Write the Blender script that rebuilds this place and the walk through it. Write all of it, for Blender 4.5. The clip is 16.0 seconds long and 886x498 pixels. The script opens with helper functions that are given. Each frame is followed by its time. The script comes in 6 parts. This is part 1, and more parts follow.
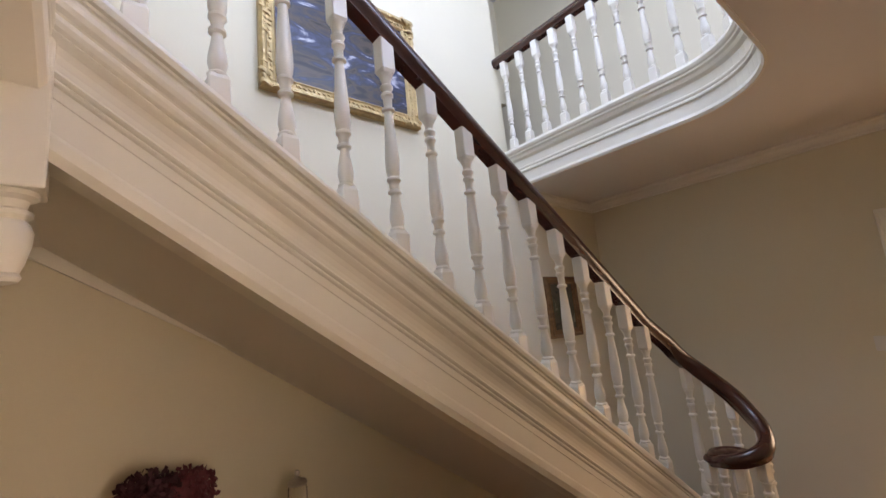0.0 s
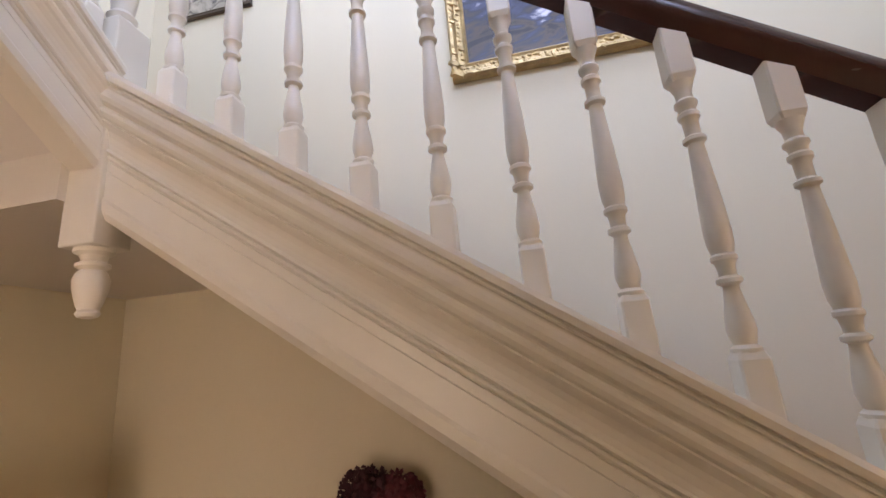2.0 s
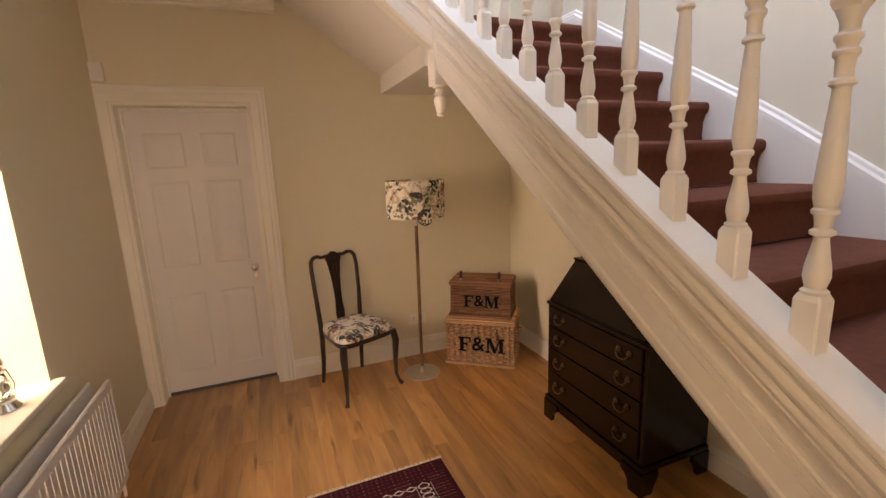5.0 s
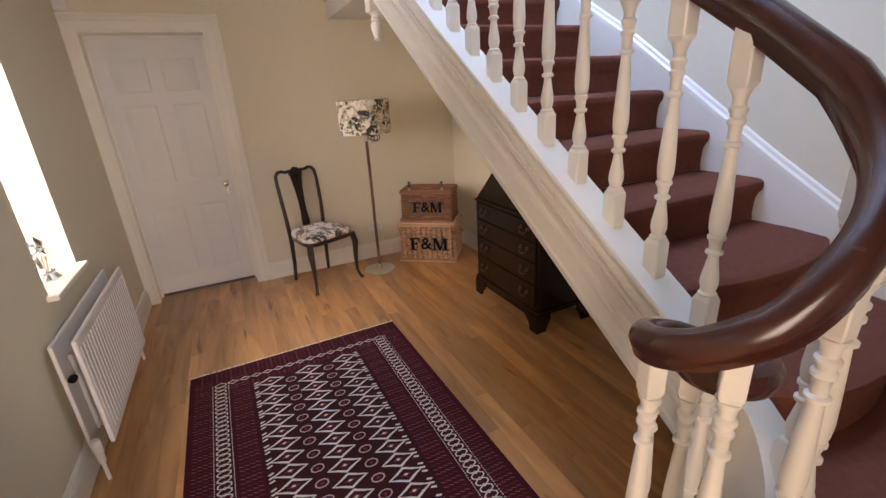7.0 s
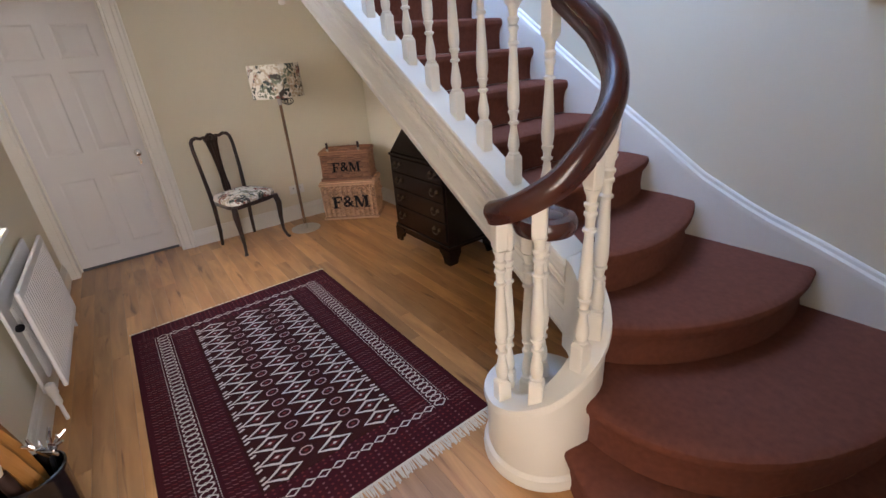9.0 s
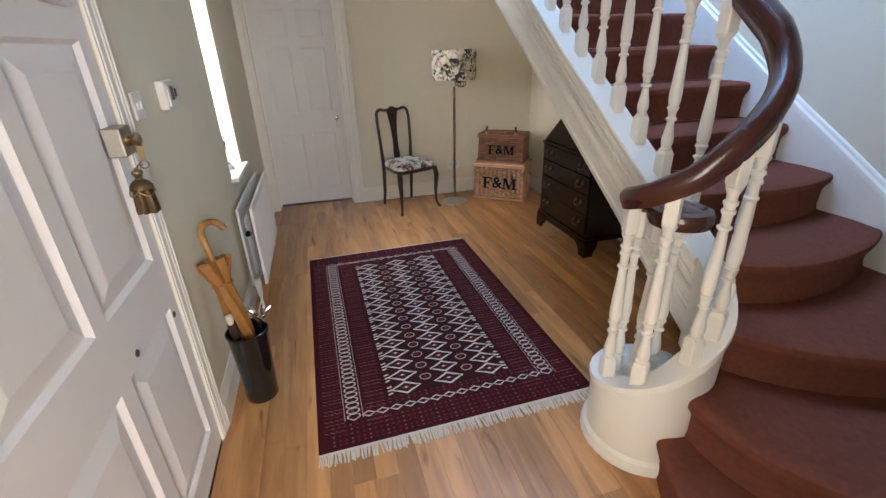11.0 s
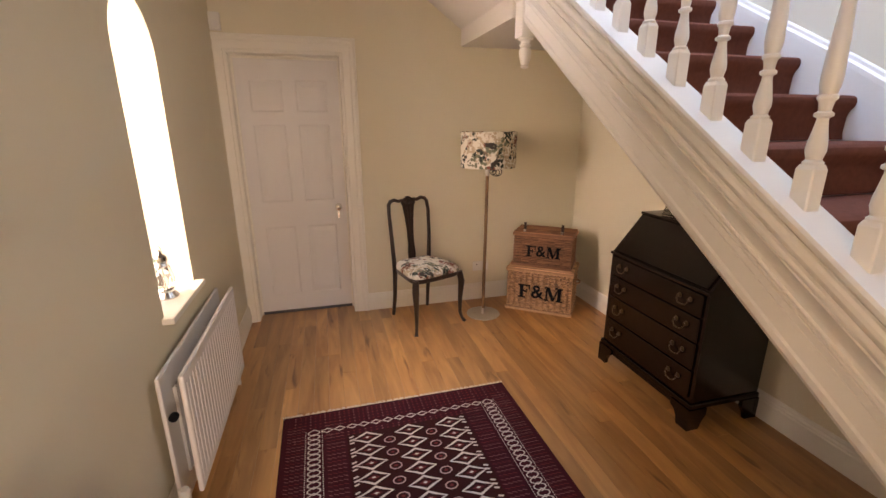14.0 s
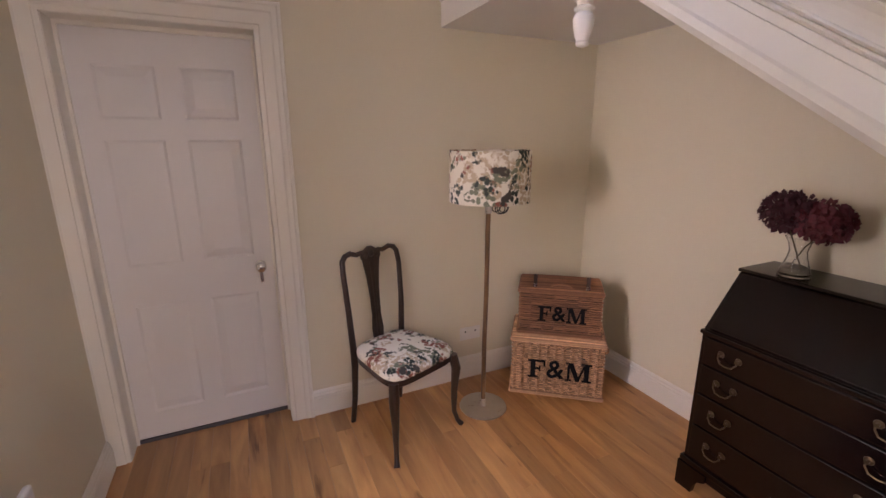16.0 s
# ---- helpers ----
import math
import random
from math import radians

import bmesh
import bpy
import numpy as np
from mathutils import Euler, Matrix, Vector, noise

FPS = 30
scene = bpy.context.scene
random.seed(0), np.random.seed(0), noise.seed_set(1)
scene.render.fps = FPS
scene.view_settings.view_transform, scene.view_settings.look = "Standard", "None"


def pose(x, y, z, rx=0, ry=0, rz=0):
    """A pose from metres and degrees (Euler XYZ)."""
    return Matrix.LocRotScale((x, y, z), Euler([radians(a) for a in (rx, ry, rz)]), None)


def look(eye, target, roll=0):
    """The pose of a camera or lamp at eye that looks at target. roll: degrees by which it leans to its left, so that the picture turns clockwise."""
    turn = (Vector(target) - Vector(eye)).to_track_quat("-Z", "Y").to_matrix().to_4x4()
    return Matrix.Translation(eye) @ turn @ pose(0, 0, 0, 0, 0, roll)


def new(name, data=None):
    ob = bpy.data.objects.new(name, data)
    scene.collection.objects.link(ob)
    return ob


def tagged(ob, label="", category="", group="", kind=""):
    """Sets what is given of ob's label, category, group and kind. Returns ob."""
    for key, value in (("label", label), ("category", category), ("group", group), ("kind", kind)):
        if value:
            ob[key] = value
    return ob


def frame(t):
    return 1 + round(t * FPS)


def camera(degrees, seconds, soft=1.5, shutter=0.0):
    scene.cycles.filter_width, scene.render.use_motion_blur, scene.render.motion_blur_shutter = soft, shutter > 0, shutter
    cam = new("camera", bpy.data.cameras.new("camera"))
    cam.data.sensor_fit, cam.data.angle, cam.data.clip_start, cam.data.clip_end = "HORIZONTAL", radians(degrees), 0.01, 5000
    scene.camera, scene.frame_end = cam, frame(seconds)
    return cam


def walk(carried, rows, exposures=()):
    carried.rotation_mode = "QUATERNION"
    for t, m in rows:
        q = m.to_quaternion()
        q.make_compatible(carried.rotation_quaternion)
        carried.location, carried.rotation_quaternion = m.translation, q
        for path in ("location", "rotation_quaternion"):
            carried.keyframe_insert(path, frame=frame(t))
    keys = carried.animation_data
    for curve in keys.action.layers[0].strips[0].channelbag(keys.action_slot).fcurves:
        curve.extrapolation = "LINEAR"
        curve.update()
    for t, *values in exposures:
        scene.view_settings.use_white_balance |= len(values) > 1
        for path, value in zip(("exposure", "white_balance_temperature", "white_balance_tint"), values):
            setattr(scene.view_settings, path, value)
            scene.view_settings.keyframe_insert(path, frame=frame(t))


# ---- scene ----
cam = camera(91.1, 16.0)
PATH = [
    (0, (0.212, 0.073, 1.696), (1.501, 1.56, 2.051), -5.6),
    (0.5, (0.384, 0.161, 1.674), (1.396, 1.839, 2.076), -6.9),
    (1, (0.659, 0.284, 1.687), (1.285, 2.128, 2.144), -7.5),
    (1.5, (0.9, 0.315, 1.673), (1.072, 2.242, 2.182), -6.6),
    (2, (1.091, 0.289, 1.683), (0.733, 2.194, 2.172), -4.9),
    (2.5, (1.26, 0.381, 1.642), (0.409, 2.098, 2.215), -3.5),
    (3, (1.415, 0.425, 1.674), (0.068, 1.809, 2.194), -4.5),
    (3.5, (1.62, 0.425, 1.672), (-0.082, 1.427, 1.993), -4.4),
    (4, (1.822, 0.322, 1.628), (0.011, 1.163, 1.726), -3.2),
    (4.5, (2.093, 0.188, 1.583), (0.268, 0.988, 1.419), -2.4),
    (5, (2.417, 0.168, 1.594), (0.591, 0.884, 1.201), -2.2),
    (7.5, (3.125, 0.039, 1.484), (1.475, 0.887, 0.735), -3.7),
    (8, (3.212, -0.012, 1.45), (1.701, 1.033, 0.659), -5.3),
    (8.1, (3.234, -0.014, 1.456), (1.758, 1.068, 0.65), -5.0),
    (10.3, (3.684, -0.142, 1.479), (2.036, 0.607, 0.629), -2.8),
    (10.5, (3.687, -0.148, 1.478), (2.001, 0.521, 0.635), -2.6),
    (11, (3.682, -0.169, 1.477), (1.927, 0.305, 0.643), -1.7),
    (11.5, (3.679, -0.168, 1.486), (1.895, 0.247, 0.683), -1.4),
    (12, (3.618, -0.161, 1.512), (1.778, 0.248, 0.845), -2.5),
    (12.5, (3.416, -0.166, 1.517), (1.558, 0.257, 0.91), -1.6),
    (13, (3.174, -0.189, 1.524), (1.31, 0.252, 0.948), -1.2),
    (13.5, (2.923, -0.152, 1.512), (1.06, 0.32, 0.958), -0.8),
    (14, (2.6, -0.059, 1.528), (0.742, 0.434, 0.977), -0.2),
    (14.5, (2.288, -0.028, 1.514), (0.448, 0.546, 0.979), 0.6),
    (15, (1.925, -0.055, 1.538), (0.124, 0.638, 1.011), -0.1),
    (15.5, (1.665, -0.068, 1.523), (-0.105, 0.713, 1.017), -0.1),
    (16, (1.397, -0.034, 1.527), (-0.364, 0.779, 1.039), -0.2),
]
EXPOSURES = [(0, -0.36, 8700, 30), (1.5, -0.28, 9000, 32), (2.5, -0.46, 8500, 35), (3, -0.50, 8800, 35), (3.5, -0.50, 8800, 35), (4, -0.16, 9200, 34), (5, 0.06, 9600, 34), (7.3, 0.38, 6550, 27), (8, 0.36, 6300, 26),
             (11, 0.40, 5800, 16), (12, 0.26, 5900, 18), (12.5, 0.26, 7500, 28), (13.5, 0.40, 8200, 34), (14.5, 0.26, 7900, 29), (15, 0.06, 8700, 34), (15.5, 0.06, 8500, 37), (16, 0.20, 6500, 36)]
walk(cam, [(t, look(eye, target, roll)) for t, eye, target, roll in PATH], EXPOSURES)

# ================= world, sun, lights, exposure =================
world = bpy.data.worlds.new("sky")
scene.world = world
world.use_nodes = True
wn = world.node_tree.nodes
sky = wn.new("ShaderNodeTexSky")
sky.sky_type = "NISHITA"
sky.sun_disc = False
sky.sun_elevation = radians(38)
sky.sun_rotation = radians(150)
wn["Background"].inputs["Strength"].default_value = 0.10
world.node_tree.links.new(sky.outputs[0], wn["Background"].inputs["Color"])
sun = new("sun", bpy.data.lights.new("sun", "SUN"))
sun.data.energy, sun.data.angle, sun.data.color = 2.0, radians(0.6), (1.0, 0.95, 0.88)
sun.matrix_world = look((4, 6, 7), (0, 0, 0))


TOP_LIGHT = 5.46


def area_light(name, eye, target, sx, sy, watts, color):
    ob = new(name, bpy.data.lights.new(name, "AREA"))
    ob.data.shape, ob.data.size, ob.data.size_y, ob.data.energy, ob.data.color = "RECTANGLE", sx, sy, watts, color
    ob.matrix_world = look(eye, target)
    return ob


area_light("daylight_arched_window", (0.95, -1.68, 1.75), (0.12, 0.8, 1.20), 1.0, 1.5, 108, (1.0, 0.955, 0.87))
area_light("daylight_front_door_glass", (2.60, -1.90, 3.00), (2.60, 0.3, 0.9), 0.9, 0.6, 45, (1.0, 0.92, 0.78))
# unseen upstairs daylight: lamp at a chosen spot, no window built there
area_light("daylight_landing_unseen", (1.70, -0.62, 4.25), (1.70, 2.1, 3.2), 2.4, 1.3, 175, (0.36, 0.58, 1.0))
# added cool fill just below the closed upper ceiling; there is no rooflight
area_light("fill_stairwell_top", (1.0, 1.15, TOP_LIGHT), (1.0, 1.15, 0.0), 2.2, 1.0, 118, (0.38, 0.61, 1.0))
# added fill through the doorway onto the stair string; the room has no windows
area_light("fill_side_room_south", (4.70, -0.72, 1.60), (1.5, 1.00, 1.60), 0.8, 1.6, 29, (1.0, 0.90, 0.76))
# second added fill, set far back to brighten the front wall
area_light("fill_side_room_east", (6.90, 0.45, 1.65), (0.5, -0.20, 1.50), 1.0, 1.6, 105, (1.0, 0.92, 0.80))

# ================= materials =================
def mat(name, color, rough=0.5, metal=0.0, vary=0.06, scale=8.0, bump=0.0, bump_scale=120.0, rand=0.0, coat=0.0, trans=0.0, spec=0.5, aspect=(1, 1, 1), uneven=0.08):
    m = bpy.data.materials.new(name)
    m.use_nodes = True
    n, l = m.node_tree.nodes, m.node_tree.links
    b = n["Principled BSDF"]
    b.inputs["Roughness"].default_value = rough
    b.inputs["Metallic"].default_value = metal
    b.inputs["Coat Weight"].default_value = coat
    b.inputs["Coat Roughness"].default_value = 0.15
    b.inputs["Transmission Weight"].default_value = trans
    b.inputs["Specular IOR Level"].default_value = spec
    tc = n.new("ShaderNodeTexCoord")
    mp = n.new("ShaderNodeMapping")
    mp.inputs["Scale"].default_value = aspect
    l.new(tc.outputs["Object"], mp.inputs["Vector"])
    n1 = n.new("ShaderNodeTexNoise")
    n1.inputs["Scale"].default_value = scale
    n1.inputs["Detail"].default_value = 6
    l.new(mp.outputs[0], n1.inputs["Vector"])
    ramp = n.new("ShaderNodeMix")
    ramp.data_type = "RGBA"
    ramp.inputs["A"].default_value = (*[c * (1 - vary) for c in color], 1)
    ramp.inputs["B"].default_value = (*[min(1, c * (1 + vary)) for c in color], 1)
    l.new(n1.outputs["Fac"], ramp.inputs["Factor"])
    out = ramp.outputs["Result"]
    if rand:
        oi = n.new("ShaderNodeObjectInfo")
        hs = n.new("ShaderNodeHueSaturation")
        mr = n.new("ShaderNodeMapRange")
        mr.inputs["To Min"].default_value, mr.inputs["To Max"].default_value = 1 - rand, 1 + rand
        l.new(oi.outputs["Random"], mr.inputs["Value"])
        l.new(mr.outputs[0], hs.inputs["Value"])
        l.new(out, hs.inputs["Color"])
        out = hs.outputs[0]
    l.new(out, b.inputs["Base Color"])
    r2 = n.new("ShaderNodeMapRange")
    r2.inputs["To Min"].default_value, r2.inputs["To Max"].default_value = max(0, rough - uneven), min(1, rough + uneven)
    l.new(n1.outputs["Fac"], r2.inputs["Value"])
    l.new(r2.outputs[0], b.inputs["Roughness"])
    if bump:
        n2 = n.new("ShaderNodeTexNoise")
        n2.inputs["Scale"].default_value = bump_scale
        n2.inputs["Detail"].default_value = 4
        l.new(mp.outputs[0], n2.inputs["Vector"])
        bp = n.new("ShaderNodeBump")
        bp.inputs["Strength"].default_value = bump
        bp.inputs["Distance"].default_value = 0.004
        l.new(n2.outputs["Fac"], bp.inputs["Height"])
        l.new(bp.outputs[0], b.inputs["Normal"])
    return m


def wood(name, dark, light, rough, rand=0.0, along=(1.5, 22, 22), coat=0.0, grain=0.12, fine=0.45, streak=0.0, uneven=0.08):
    """Grained wood, the grain along the axis with the smallest scale; streak darkens stray veins."""
    m = bpy.data.materials.new(name)
    m.use_nodes = True
    n, l = m.node_tree.nodes, m.node_tree.links
    b = n["Principled BSDF"]
    b.inputs["Coat Weight"].default_value = coat
    b.inputs["Coat Roughness"].default_value = 0.12
    tc = n.new("ShaderNodeTexCoord")
    oi = n.new("ShaderNodeObjectInfo")
    add = n.new("ShaderNodeVectorMath")
    mul = n.new("ShaderNodeMath")
    mul.operation, mul.inputs[1].default_value = "MULTIPLY", 37.0
    l.new(oi.outputs["Random"], mul.inputs[0])
    l.new(tc.outputs["Object"], add.inputs[0])
    l.new(mul.outputs[0], add.inputs[1])
    mp = n.new("ShaderNodeMapping")
    mp.inputs["Scale"].default_value = along
    l.new(add.outputs[0], mp.inputs["Vector"])
    n1 = n.new("ShaderNodeTexNoise")
    n1.inputs["Scale"].default_value, n1.inputs["Detail"].default_value, n1.inputs["Distortion"].default_value = 1.0, 8, 1.2
    l.new(mp.outputs[0], n1.inputs["Vector"])
    n3 = n.new("ShaderNodeTexNoise")
    n3.inputs["Scale"].default_value, n3.inputs["Detail"].default_value = 4.5, 5
    l.new(mp.outputs[0], n3.inputs["Vector"])
    cr = n.new("ShaderNodeValToRGB")
    cr.color_ramp.elements[0].position, cr.color_ramp.elements[0].color = 0.32, (*dark, 1)
    cr.color_ramp.elements[1].position, cr.color_ramp.elements[1].color = 0.68, (*light, 1)
    l.new(n1.outputs["Fac"], cr.inputs["Fac"])
    mx = n.new("ShaderNodeMix")
    mx.data_type, mx.blend_type = "RGBA", "MULTIPLY"
    mx.inputs["Factor"].default_value = fine
    l.new(cr.outputs[0], mx.inputs["A"])
    l.new(n3.outputs["Fac"], mx.inputs["B"])
    hs = n.new("ShaderNodeHueSaturation")
    hs.inputs["Value"].default_value = 1.25
    mr = n.new("ShaderNodeMapRange")
    mr.inputs["To Min"].default_value, mr.inputs["To Max"].default_value = 1.3 - rand, 1.3 + rand
    l.new(oi.outputs["Random"], mr.inputs["Value"])
    l.new(mr.outputs[0], hs.inputs["Value"])
    tone = mx.outputs["Result"]
    if streak:
        n4 = n.new("ShaderNodeTexNoise")
        n4.inputs["Scale"].default_value, n4.inputs["Detail"].default_value, n4.inputs["Distortion"].default_value = 2.1, 3, 0.6
        l.new(mp.outputs[0], n4.inputs["Vector"])
        vein = n.new("ShaderNodeMapRange")
        vein.inputs["From Min"].default_value, vein.inputs["From Max"].default_value, vein.inputs["To Max"].default_value = 0.63, 0.76, streak
        l.new(n4.outputs["Fac"], vein.inputs["Value"])
        dk = n.new("ShaderNodeMix")
        dk.data_type, dk.blend_type = "RGBA", "MULTIPLY"
        dk.inputs["B"].default_value = (0.30, 0.22, 0.16, 1)
        l.new(vein.outputs[0], dk.inputs["Factor"])
        l.new(tone, dk.inputs["A"])
        tone = dk.outputs["Result"]
    l.new(tone, hs.inputs["Color"])
    l.new(hs.outputs[0], b.inputs["Base Color"])
    r2 = n.new("ShaderNodeMapRange")
    r2.inputs["To Min"].default_value, r2.inputs["To Max"].default_value = rough - uneven * 0.75, rough + uneven * 1.25
    l.new(n3.outputs["Fac"], r2.inputs["Value"])
    l.new(r2.outputs[0], b.inputs["Roughness"])
    bp = n.new("ShaderNodeBump")
    bp.inputs["Strength"].default_value, bp.inputs["Distance"].default_value = grain, 0.002
    l.new(n3.outputs["Fac"], bp.inputs["Height"])
    l.new(bp.outputs[0], b.inputs["Normal"])
    return m


def print_fabric(name, scale=16.0):
    """Cream cotton printed with clumps of dark leaves, grey-green trees and rust foliage."""
    m = bpy.data.materials.new(name)
    m.use_nodes = True
    n, l = m.node_tree.nodes, m.node_tree.links
    b = n["Principled BSDF"]
    b.inputs["Roughness"].default_value = 0.85
    tc = n.new("ShaderNodeTexCoord")
    base = None
    layers = (((0.50, 0.40, 0.27), 0.60, 0.50, 4.5, 0.66, 3.0), ((0.16, 0.17, 0.11), 0.75, 0.545, 4.0, 0.66, 21.0), ((0.25, 0.08, 0.05), 0.70, 0.575, 5.0, 0.66, 11.0), ((0.018, 0.030, 0.022), 0.85, 0.55, 4.2, 0.62, 33.7), ((0.05, 0.04, 0.03), 0.9, 0.63, 2.2, 0.9, 47.0))
    for col, s, lo, leaf, size, off in layers:
        mp = n.new("ShaderNodeMapping")
        mp.inputs["Location"].default_value = (off, off * 0.7, off * 1.3)
        l.new(tc.outputs["Object"], mp.inputs["Vector"])
        clump = n.new("ShaderNodeTexNoise")
        clump.inputs["Scale"].default_value, clump.inputs["Detail"].default_value = scale * s, 3
        l.new(mp.outputs[0], clump.inputs["Vector"])
        cr = n.new("ShaderNodeMapRange")
        cr.inputs["From Min"].default_value, cr.inputs["From Max"].default_value = lo, lo + 0.03
        l.new(clump.outputs["Fac"], cr.inputs["Value"])
        vo = n.new("ShaderNodeTexVoronoi")
        vo.inputs["Scale"].default_value = scale * leaf
        l.new(mp.outputs[0], vo.inputs["Vector"])
        lf = n.new("ShaderNodeMapRange")
        lf.inputs["From Min"].default_value, lf.inputs["From Max"].default_value = size, size - 0.12
        l.new(vo.outputs["Distance"], lf.inputs["Value"])
        both = n.new("ShaderNodeMath")
        both.operation = "MULTIPLY"
        l.new(cr.outputs[0], both.inputs[0])
        l.new(lf.outputs[0], both.inputs[1])
        mx = n.new("ShaderNodeMix")
        mx.data_type = "RGBA"
        if base is None:
            mx.inputs["A"].default_value = (0.74, 0.69, 0.58, 1)
        else:
            l.new(base, mx.inputs["A"])
        mx.inputs["B"].default_value = (*col, 1)
        l.new(both.outputs[0], mx.inputs["Factor"])
        base = mx.outputs["Result"]
    l.new(base, b.inputs["Base Color"])
    return m


CREAM = mat("cream_wall_paint", (0.715, 0.655, 0.50), 0.75, vary=0.03, scale=1.3, bump=0.06, bump_scale=90)
CEIL = mat("white_ceiling_paint", (0.74, 0.71, 0.66), 0.8, vary=0.03, scale=1.5, bump=0.05, bump_scale=80)
GLOSS = mat("white_gloss_paint", (0.80, 0.77, 0.685), 0.32, vary=0.03, scale=3, bump=0.03, bump_scale=30)
DOORW = mat("white_door_paint", (0.74, 0.72, 0.70), 0.38, vary=0.03, scale=4, bump=0.04, bump_scale=60)
CARPET = mat("rust_brown_carpet", (0.185, 0.064, 0.041), 0.95, vary=0.30, scale=45, bump=0.9, bump_scale=420, spec=0.1)
MAHOG = wood("mahogany_rail", (0.038, 0.0095, 0.0055), (0.052, 0.0130, 0.0074), 0.26, 0.1, (1.5, 5, 5), coat=0.3, grain=0.0, fine=0.2, uneven=0.02)
EBONY = mat("dark_mahogany", (0.0068, 0.0023, 0.0017), 0.23, vary=0.3, scale=5, spec=0.45, aspect=(0.4, 3, 3), uneven=0.012)
CHAIRW = wood("black_brown_wood", (0.012, 0.006, 0.004), (0.04, 0.018, 0.012), 0.3, 0.1, (20, 20, 3), coat=0.3)
OAK = wood("oak_floor", (0.310, 0.140, 0.046), (0.500, 0.256, 0.092), 0.30, 0.30, (1.3, 9, 9), coat=0.25, grain=0.05, fine=0.28, streak=0.85)
JOINT = mat("dark_floor_joint", (0.15, 0.075, 0.03), 0.7)
POLE = wood("turned_lamp_pole", (0.10, 0.05, 0.02), (0.26, 0.14, 0.06), 0.35, 0.0, (20, 20, 3))
BRASS = mat("aged_brass", (0.30, 0.22, 0.11), 0.34, 1.0, 0.2, 40)
BRASSD = mat("dark_tarnished_brass", (0.11, 0.086, 0.052), 0.34, 1.0, 0.2, 40)
LOCKM = mat("dull_lock_metal", (0.36, 0.34, 0.29), 0.42, 1.0, 0.2, 40)
STEEL = mat("brushed_steel", (0.55, 0.52, 0.48), 0.3, 1.0, 0.1, 30)
SILVER = mat("polished_silver", (0.72, 0.72, 0.72), 0.15, 1.0, 0.1, 30)
PLASTIC = mat("white_plastic", (0.75, 0.73, 0.68), 0.4, vary=0.02)
DARK = mat("dark_display", (0.02, 0.022, 0.02), 0.2)
BLACK = mat("black_glazed_ceramic", (0.008, 0.008, 0.009), 0.12, vary=0.2, coat=0.4)
BLACKP = mat("black_paint", (0.006, 0.006, 0.008), 0.85, spec=0.15)
BLACKFLEX = mat("black_rubber_cable", (0.012, 0.012, 0.012), 0.55)
WICKER = mat("wicker", (0.46, 0.27, 0.15), 0.6, vary=0.35, scale=40, bump=0.4, bump_scale=300)
WICKERD = mat("wicker_dark", (0.235, 0.108, 0.052), 0.65, vary=0.3, scale=40, bump=0.4, bump_scale=300)
for wm, spread in ((WICKER, 0.55), (WICKERD, 0.45)):
    wn_, wl_ = wm.node_tree.nodes, wm.node_tree.links
    geo, rng, hsv = wn_.new("ShaderNodeNewGeometry"), wn_.new("ShaderNodeMapRange"), wn_.new("ShaderNodeHueSaturation")
    rng.inputs["To Min"].default_value, rng.inputs["To Max"].default_value = 1 - spread, 1 + spread
    wl_.new(geo.outputs["Random Per Island"], rng.inputs["Value"])
    wl_.new(rng.outputs[0], hsv.inputs["Value"])
    src = wn_["Principled BSDF"].inputs["Base Color"].links[0].from_socket
    wl_.new(src, hsv.inputs["Color"])
    wl_.new(hsv.outputs[0], wn_["Principled BSDF"].inputs["Base Color"])
WICKERB = mat("wicker_shadow", (0.07, 0.032, 0.018), 0.8)
LEATHER = mat("dark_brown_leather", (0.030, 0.013, 0.008), 0.5, vary=0.2, scale=40)
FABRIC = print_fabric("tree_print_fabric", 11)
FABRICB = print_fabric("tree_print_seat", 12)
GILT = mat("gilded_plaster", (0.50, 0.36, 0.18), 0.42, 0.65, 0.5, 22, bump=0.9, bump_scale=60)
PETALR = mat("faded_red_petals", (0.12, 0.022, 0.03), 0.75, vary=0.5, scale=60)
PETAL = mat("dark_red_petals", (0.05, 0.008, 0.014), 0.75, vary=0.5, scale=60)
STEM = mat("dry_stem", (0.10, 0.08, 0.04), 0.7)
RED = mat("rug_maroon", (0.056, 0.0095, 0.0115), 0.95, vary=0.25, scale=30, bump=0.6, bump_scale=500, spec=0.1)
REDD = mat("rug_dark_field", (0.044, 0.0105, 0.0085), 0.95, vary=0.25, scale=30, bump=0.6, bump_scale=500, spec=0.1)
REDL = mat("rug_rust", (0.15, 0.028, 0.025), 0.95, vary=0.25, scale=30, spec=0.1)
ROSE = mat("rug_dusky_rose", (0.20, 0.075, 0.07), 0.95, vary=0.25, scale=30, spec=0.1)
PINK = mat("rug_faded_pink", (0.46, 0.29, 0.25), 0.95, vary=0.2, scale=60, spec=0.1)
IVORY = mat("rug_ivory", (0.62, 0.52, 0.42), 0.95, vary=0.15, scale=60, spec=0.1)
FRINGE = mat("cream_fringe", (0.62, 0.55, 0.43), 0.95, vary=0.15, scale=60)
UMB = mat("ochre_umbrella_cloth", (0.28, 0.12, 0.02), 0.6, vary=0.2, scale=20)
CANE = wood("bent_cane", (0.22, 0.10, 0.02), (0.42, 0.22, 0.06), 0.3, 0.0, (8, 8, 3), coat=0.3)
TASSEL = mat("gold_tassel_thread", (0.11, 0.068, 0.028), 0.42, 0.6, 0.5, 60, bump=0.5, bump_scale=240, aspect=(1, 1, 0.12))
